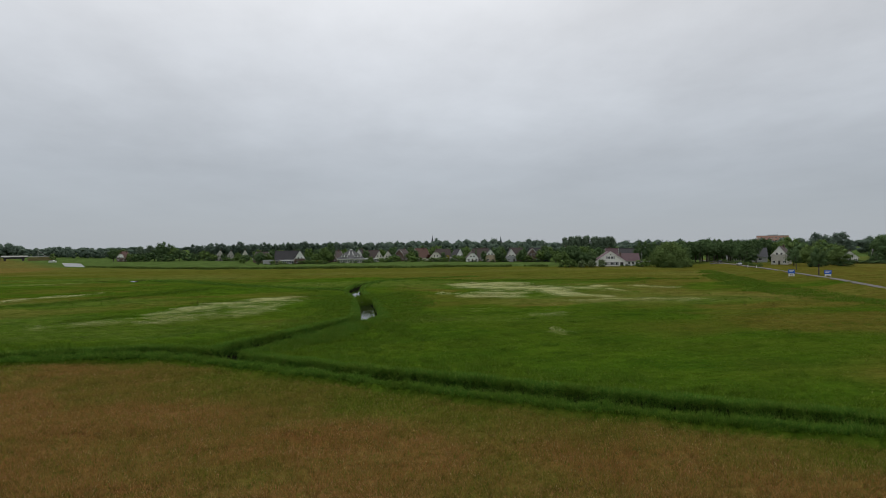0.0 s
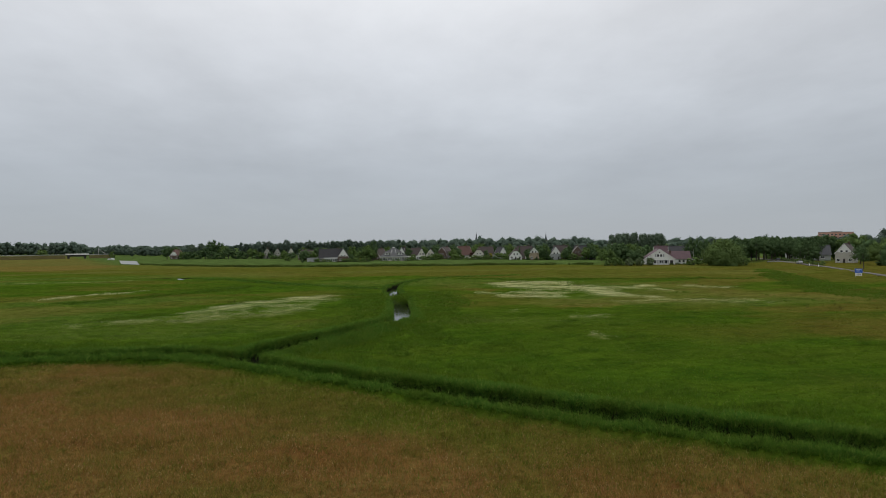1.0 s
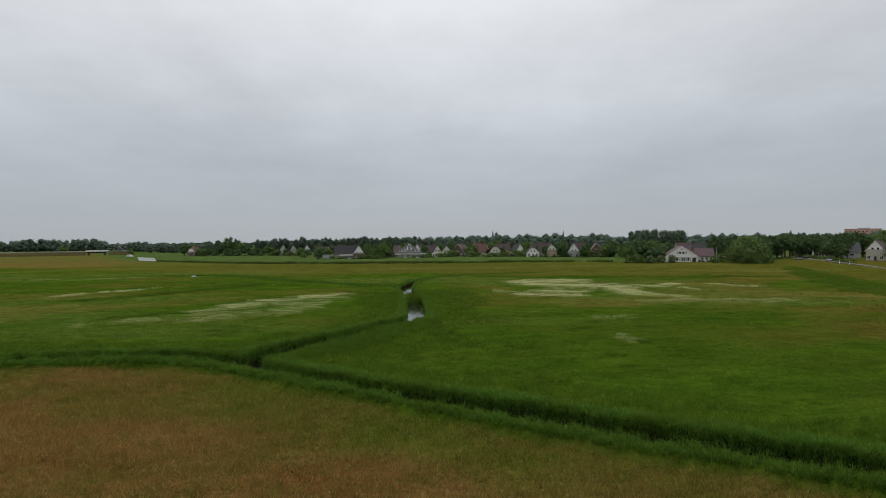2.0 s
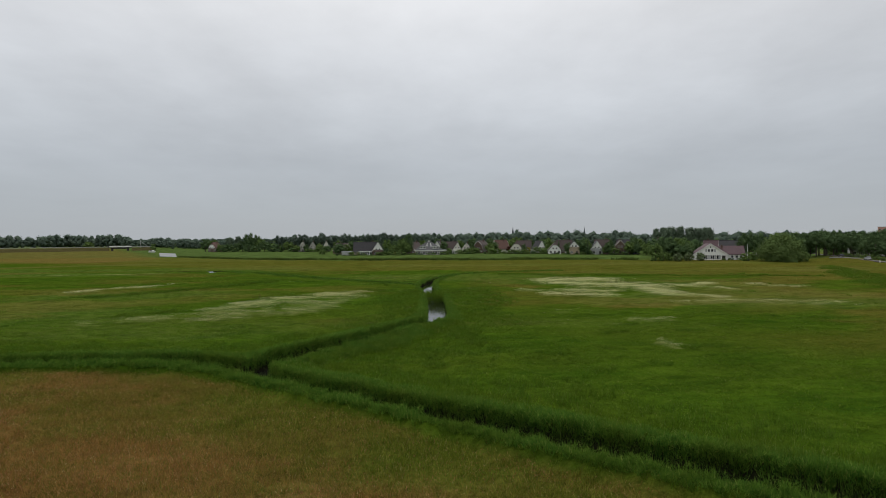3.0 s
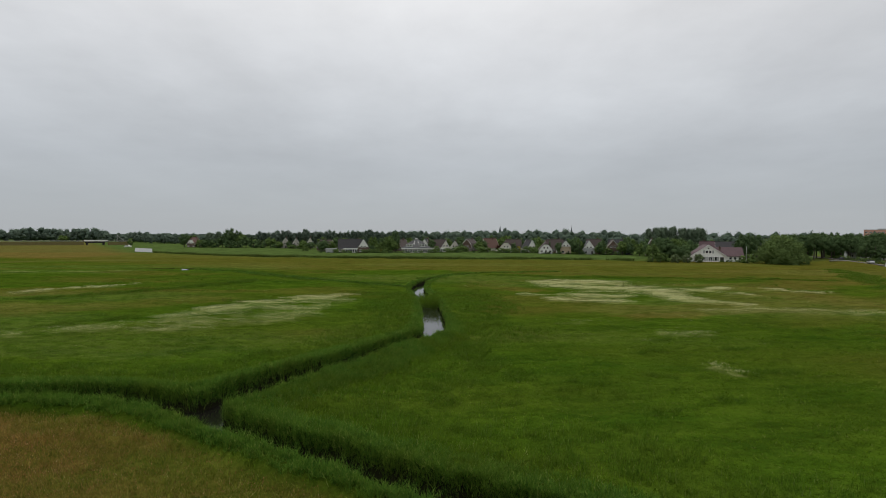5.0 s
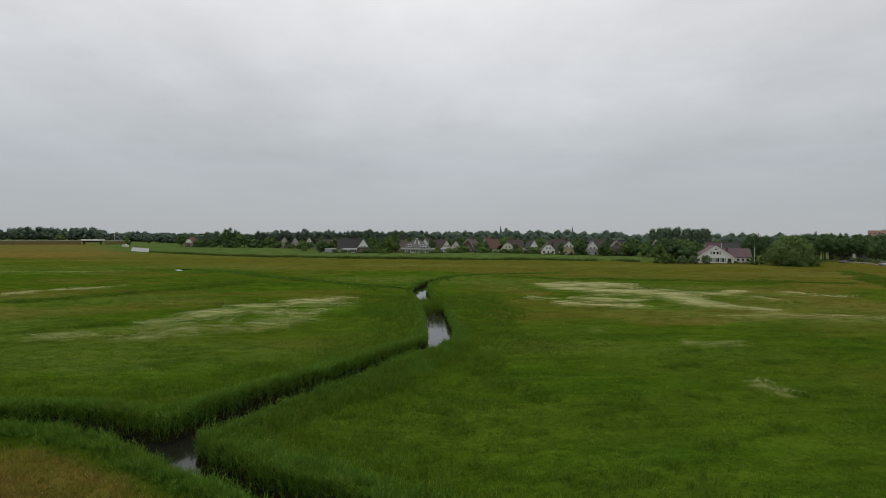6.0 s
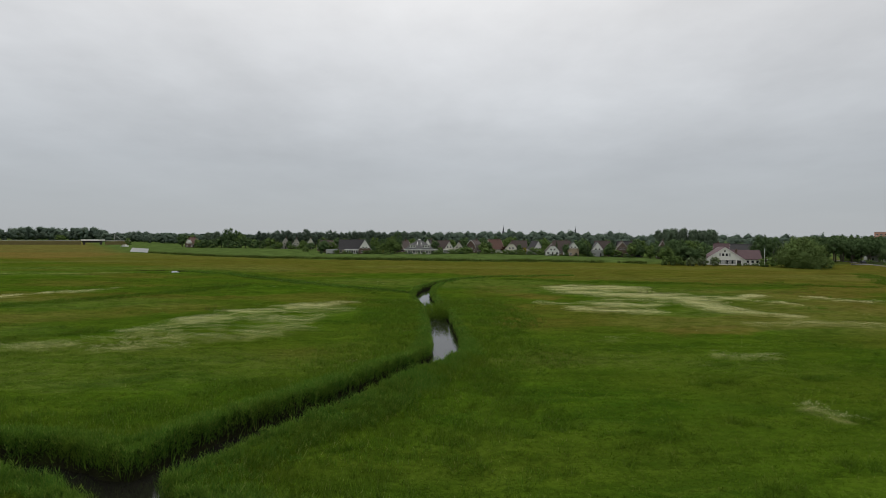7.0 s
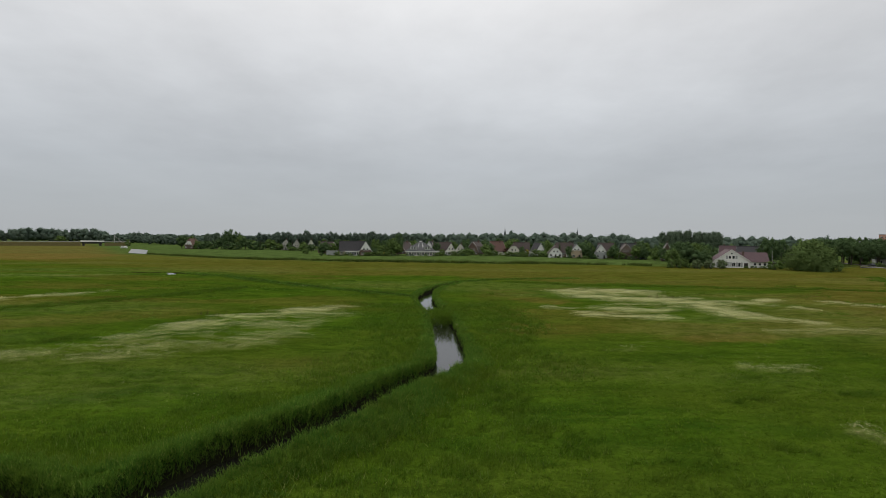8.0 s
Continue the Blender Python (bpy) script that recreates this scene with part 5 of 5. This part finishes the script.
def culvert(x, y, rz):
    root = new("small_bridge")
    root.matrix_world = pose(x, y, 0, 0, 0, rz)
    bm = bmesh.new()
    box(bm, -7, 7, -0.3, 0.3, -0.5, 1.0)
    part("abutment", bm, M_DARK, root)
    bm = bmesh.new()
    box(bm, -7.1, 7.1, -0.34, 0.34, 1.002, 1.25)
    part("coping", bm, M_GREY, root, "grey concrete coping")
    for k in range(8):
        bm = bmesh.new()
        tube(bm, [(-6.6 + 1.88 * k, 0, 1.5), (-6.6 + 1.88 * k, 0, 2.2)], [0.06, 0.06], 6)
        part("rail_post", bm, M_DARK, root)
    bm = bmesh.new()
    tube(bm, [(-6.8, 0, 2.2), (6.8, 0, 2.2)], [0.06, 0.06], 6)
    part("handrail", bm, M_DARK, root)
    tagged(root, "small bridge with grey coping by the road", "bridge")


culvert(199, 286, -50)


def marker(x, y, z=1.0):
    root = new("marker_post")
    root.matrix_world = pose(x, y, z)
    bm = bmesh.new()
    extrude_y(bm, [(-0.09, -0.4), (0.09, -0.4), (0.09, 1.1), (-0.09, 1.25)], -0.06, 0.06)
    part("post", bm, M_WHITE, root)
    bm = bmesh.new()
    box(bm, -0.095, 0.095, -0.065, 0.065, 0.8, 0.95)
    part("reflector_band", bm, M_DARK, root)
    tagged(root, "white marker post at the roadside", "post", "marker posts")


for p in ((176.0, 231), (181, 243)):
    marker(*p)

# ---- trees, from the road round to the canal ----
tree("willow", 161.5, 277, 14.0, 25, label="large pale green willow beside the white house")
tree("shrub", 147.5, 279, 4.8, 8.5)
tree("shrub", 171.5, 275.5, 5.0, 6)
for x, y in ((117.2, 285), (123.1, 286), (128.9, 287)):
    tree("pollard", x, y, 4.4, 5.6, group="clipped trees by the white house", name="clipped_tree")
for i, (x, y, h, w) in enumerate(((111, 296, 9, 6), (115, 300, 12.4, 7), (120, 302, 12.4, 8), (125, 305, 11.8, 8), (129.5, 309, 12, 8), (118, 307, 11, 7), (134, 316, 11.4, 7), (122, 298, 9, 7), (127.5, 299, 8, 6))):
    tree("dark" if i % 3 else "round", x, y, h, w * 1.45, group="trees west of the white house")
for x, y, h, w in ((166, 316, 14.4, 7), (171, 318, 14.8, 7), (177, 320, 14.2, 8), (183, 312, 14.6, 12), (192, 316, 14.8, 12), (187, 308, 12, 10)):
    tree("dark", x, y, h, w * 1.35, group="tall trees behind the willow")
for k in range(13):
    x = 164 + 3.3 * k
    tree("poplar", x, 430 + rng.normal(0, 2), 19.2 + rng.normal(0, 0.5), 8.4, group="poplar row")
# the avenue along the road
for k in range(17):
    f = k / 16
    tree("row", 200 + 62 * f, 326 + 6 * f + rng.normal(0, 1.5), 15.2 + rng.normal(0, 0.6), 10, group="avenue trees")
for k in range(9):
    f = k / 8
    tree("row", 206 + 36 * f, 318 - 2 * f, 13.5 + rng.normal(0, 0.6), 9, group="avenue trees")
tree("row", 179.5, 212, 9.4, 4.6, z=0.6, group="young roadside trees", label="young dark green tree beside the road")
tree("row", 160.2, 179.5, 10.8, 5.6, z=0.6, group="young roadside trees", label="young dark green tree beside the road")
for x, y, h, w, k in ((222, 252, 11.6, 10, "light"), (240, 254, 11.2, 10, "light"), (230, 272, 9, 8, "dark"), (262, 282, 12, 11, "light"), (252, 270, 10, 9, "dark"), (274, 296, 13, 11, "dark"),
                      (284, 312, 15, 12, "round"), (303, 288, 17.5, 13, "dark"), (306, 284, 15, 12, "round"), (318, 280, 17, 13, "dark"), (300, 332, 19.5, 14, "far"), (318, 334, 20, 14, "far"),
                      (335, 320, 18, 14, "dark"), (286, 340, 17, 13, "round"), (350, 300, 18, 14, "dark"), (268, 330, 14, 11, "round"), (275, 345, 15, 12, "dark"), (330, 270, 16, 13, "dark"), (226, 300, 9, 7, "dark")):
    tree(k, x, y, h, w * 1.25, group="trees by the roadside houses")
for k in range(16):
    f = k / 15
    tree("shrub", 183 + 40 * f + 4, 243 + 96 * f, 1.8 + rng.random(), 3.6, z=0.6, group="roadside hedge shrubs", label="low dark hedge shrub along the road")
for x, y, h, w in ((108.5, 292, 4.4, 6), (112.5, 290.5, 5, 6), (116, 291.5, 4, 4), (158, 297, 1.5, 4), (147, 293.5, 1.2, 4), (151, 293, 1.1, 4), (143, 292.5, 1.0, 3)):
    tree("shrub", x, y, h, w, group="shrubs round the white house")
for k in range(26):
    f = (k + rng.random()) / 26
    low = 0.15 < f < 0.34
    tree("thicket", 258 + 92 * f, 300 - 42 * f + rng.normal(0, 3) - 6 * low, 1.8 + 0.6 * rng.random() if low else 4.5 + 4 * rng.random(), 8 + 3 * rng.random(), group="shrubbery by the road houses", label="dense dark shrubbery behind the field")
for x, y, h, w in ((222, 249, 3.6, 9), (231, 256, 4.2, 9), (240, 251, 3.8, 9), (247, 262, 4.0, 9), (256, 276, 4.4, 9), (262, 279, 3.6, 8)):
    tree("thicket", x, y, h, w, group="shrubs under the roadside trees", label="dark green shrub under the roadside trees")
tree("conifer", 221, 296, 12.5, 8)
tree("dark", 219, 300, 12, 9)
# gardens of the village
for k in range(52):
    f = (k + rng.random() * 0.8) / 52
    x = -66 + 196 * f
    y = np.interp(x, (-66, -20, 30, 70, 100, 130), (411, 414, 431, 424, 400, 386)) - 2.5 + rng.normal(0, 2.0)
    tree("shrub" if k % 3 else "thicket", x, float(y), 0.9 + 2.0 * rng.random() ** 1.8, 2.4 + 2.6 * rng.random(), group="garden hedge shrubs", label="rounded green shrub in a garden hedge")
GARDEN = [(-95, 500, 7, 9), (-88, 490, 6, 8), (-84, 450, 4, 6), (-70, 440, 6, 8), (-66, 452, 8, 8), (-31, 423, 5, 6), (-27, 427, 7.5, 9), (-22, 420, 4, 7), (-19, 424, 9, 9), (-57, 417, 3, 5), (-51, 414, 2.4, 4),
          (-34, 413, 3, 5), (-29, 414, 3.4, 6), (-24, 413, 3, 5), (9.5, 418, 3, 5), (12, 433, 5, 5), (20, 434, 3.5, 6), (26, 434, 4.4, 7), (29.5, 438, 5, 7), (33, 446, 4.5, 6), (44, 438, 5, 8), (49, 442, 4, 6),
          (57.5, 430, 3.6, 7), (63, 428, 3.4, 6), (68, 429, 3.8, 6), (76, 428, 5.4, 8), (80, 424, 4.6, 7), (81.5, 418, 3.0, 5), (93, 404, 2.6, 4), (103, 403, 7, 7), (105.5, 400, 4, 6), (108, 408, 9, 7),
          (117, 394, 6, 8), (120.5, 391, 5, 7), (131, 392, 5, 7), (134.5, 397, 8.5, 7), (140, 386, 8, 8), (146, 380, 7, 8), (152, 374, 6, 8), (143, 362, 6, 7), (-103, 520, 3.2, 7), (-112, 530, 3.2, 7)]
for i, (x, y, h, w) in enumerate(GARDEN):
    tree("shrub" if h < 6 else ("round", "dark")[i % 2], x, y, h, w * 1.25, group="village garden planting")
for i, (x, y, h, w) in enumerate(((67.2, 433, 7.5, 5), (84, 432, 7, 6), (93, 406, 8.6, 6), (103, 401, 9.4, 7), (105.5, 404, 10.4, 7), (115.8, 391, 8.4, 6), (118.8, 396, 9.6, 7), (130, 389, 9.4, 7), (133.5, 384, 7.6, 6),
                                  (30.5, 446, 6.4, 6), (44, 450, 8.4, 8), (-68, 436, 8, 8), (-33, 419, 5.6, 6), (-22, 425, 12.5, 9), (-70.5, 446, 9, 8), (137, 366, 8.2, 7), (133.5, 369, 6, 6), (47, 455, 9.6, 8), (8.5, 452, 10, 7))):
    tree(("dark", "round", "dark")[i % 3], x, y, h, w * 1.2, group="trees between the village houses", label="leafy green tree between the village houses")
tree("dark", -17.5, 433, 15.6, 10)
tree("dark", -18.5, 436, 11, 8)
tree("copper", -21.0, 452, 9, 8)
tree("copper", 45.5, 452, 6.5, 7)
tree("copper", 58, 442, 6, 7)
tree("golden", 69.8, 433, 5, 6)
tree("golden", -26, 416, 2.6, 3.4)
tree("conifer", 137.5, 396, 12, 6)
tree("conifer", 104, 395, 11.5, 6)
tree("dark", 133.5, 391, 12.6, 8)
tree("conifer", 89.5, 418, 10.5, 5)
tree("conifer", 131, 410, 11.5, 5)
for x, y, h, w, k in ((105, 422, 11, 9, "dark"), (100, 445, 11, 9, "round"), (84, 452, 10.5, 8, "dark"), (76, 462, 11, 9, "dark"), (66, 480, 12, 9, "round"), (48, 490, 12, 9, "dark"), (33, 488, 12, 10, "dark"),
                      (22, 482, 10.5, 8, "round"), (8, 470, 10, 8, "dark"), (4, 480, 12, 9, "dark"), (-8, 478, 11, 9, "round"), (-28, 462, 11, 9, "dark"), (-36, 470, 11.5, 9, "round"), (-46, 478, 11, 9, "dark"),
                      (-58, 468, 10.5, 9, "round"), (-66, 482, 11, 9, "dark"), (-84, 520, 11, 9, "round"), (128, 430, 12, 9, "dark"), (142, 408, 12, 9, "round"), (148, 396, 11, 9, "dark"), (114, 440, 12, 9, "dark"),
                      (92, 470, 12, 10, "round"), (154, 388, 10, 9, "dark"), (60, 500, 13, 10, "dark"), (74, 505, 13, 10, "round")):
    tree(k, x, y, h, w * 1.3, group="village trees")
# the line of trees behind the western half of the village
for k in range(34):
    x = -150 + 4.2 * k
    tree("stand", x, 572 + rng.normal(0, 3), 16.2 + rng.normal(0, 0.9), 8.6 + 2.4 * rng.random(), group="tree line behind the village")
# trees round the house by the canal
for x, y, h, w, k in ((-219, 566, 13, 10, "dark"), (-215, 574, 12, 10, "round"), (-196, 566, 14, 8, "poplar"), (-189, 570, 15, 8, "poplar"), (-175, 560, 18.6, 11, "dark"), (-170, 566, 17, 10, "dark"), (-181, 558, 11, 11, "dark"),
                      (-164, 560, 13, 10, "round"), (-158, 552, 11, 10, "dark"), (-150, 548, 9, 10, "thicket"), (-143, 544, 8, 9, "thicket"), (-201, 556, 8, 8, "shrub"), (-194, 552, 8, 9, "thicket"), (-186, 550, 8.5, 9, "thicket"),
                      (-171, 546, 8, 9, "thicket"), (-163, 542, 7, 9, "thicket"), (-135, 548, 10, 10, "round"), (-127, 538, 4.6, 9, "thicket"), (-113, 536, 4.2, 8, "thicket"), (-104, 538, 8, 6, "round"), (-116, 537, 7.4, 5, "dark"), (-124, 536, 6.5, 6, "round"), (-97, 538, 6, 6, "dark")):
    tree(k, x, y, h, w * 1.35, group="trees by the canal house")
tree("round", -455, 772, 10.5, 14)
tree("shrub", -312, 655, 8, 9)


def far_wood(name, runs, leaf, label):
    """Woods too far off to count: crowns of leaf sprays and trunks in one object. runs: x0, y0, x1, y1, depth, trees, height, width, leaf size."""
    cos, trs, nrs, base = [], [], [], 0
    for x0, y0, x1, y1, depth, n, h, w, size in runs:
        for k in range(n):
            f = (k + rng.random()) / n
            x, y = x0 + (x1 - x0) * f, y0 + (y1 - y0) * f + rng.random() * depth
            hh, ww = h * (0.82 + 0.3 * rng.random()), w * (0.75 + 0.5 * rng.random())
            lobes = []
            for i in range(8):
                f, a = (i + rng.random()) / 8, i * 2.4 + rng.random()
                off = ww * 0.34 * (1.0 - 0.8 * f ** 2)
                r = ww * (0.32 + 0.12 * rng.random())
                lobes.append((x + math.cos(a) * off, y + math.sin(a) * off, hh * (0.14 + 0.60 * f), r, hh * 0.25))
            co, t, soft = leaf_cloud(lobes, int(420 if size < 2 else 90), size * 0.72, rng, 0.64)
            cos.append(co)
            trs.append(t + base)
            nrs.append(soft)
            base += len(co)
    me = mesh_from(name, np.concatenate(cos), np.concatenate(trs), leaf)
    me.normals_split_custom_set_from_vertices(np.concatenate(nrs).tolist())
    tagged(new(name, me), label, "wood", kind="stuff")


# the haze over the far woods is only in their grey-blue leaf colour
far_wood("far_wood", [(-720, 905, -485, 900, 40, 46, 22, 15, 1.0), (-480, 880, -395, 860, 30, 16, 17, 12, 0.95), (-430, 850, -300, 800, 30, 19, 14, 12, 0.9), (-345, 760, -215, 690, 30, 18, 14, 11, 0.9)], M_LEAF_HAZED, "dense far wood beyond the canal, haze in its leaf colour")
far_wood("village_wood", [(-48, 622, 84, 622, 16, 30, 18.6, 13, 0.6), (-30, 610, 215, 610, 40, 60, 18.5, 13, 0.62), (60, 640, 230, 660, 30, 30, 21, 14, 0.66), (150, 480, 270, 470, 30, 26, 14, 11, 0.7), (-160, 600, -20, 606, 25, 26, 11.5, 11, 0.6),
                          (200, 600, 420, 560, 50, 40, 18, 14, 0.85), (420, 520, 640, 460, 60, 34, 19, 15, 0.95)], M_LEAF_HAZED, "dense trees behind the village, haze in their leaf colour")
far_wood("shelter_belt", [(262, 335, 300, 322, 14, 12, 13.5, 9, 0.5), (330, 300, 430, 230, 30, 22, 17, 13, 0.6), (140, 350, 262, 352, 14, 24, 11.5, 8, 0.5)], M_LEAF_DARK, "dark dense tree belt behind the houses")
far_wood("horizon_wood", [(-2600, 2100, 2600, 2100, 300, 90, 17, 60, 5.0), (-1500, 1300, -350, 1350, 100, 40, 14, 30, 3.0), (250, 1250, 1500, 1100, 100, 46, 19, 30, 3.0)], M_LEAF_HAZED, "tree belts along the horizon, greyed for haze")
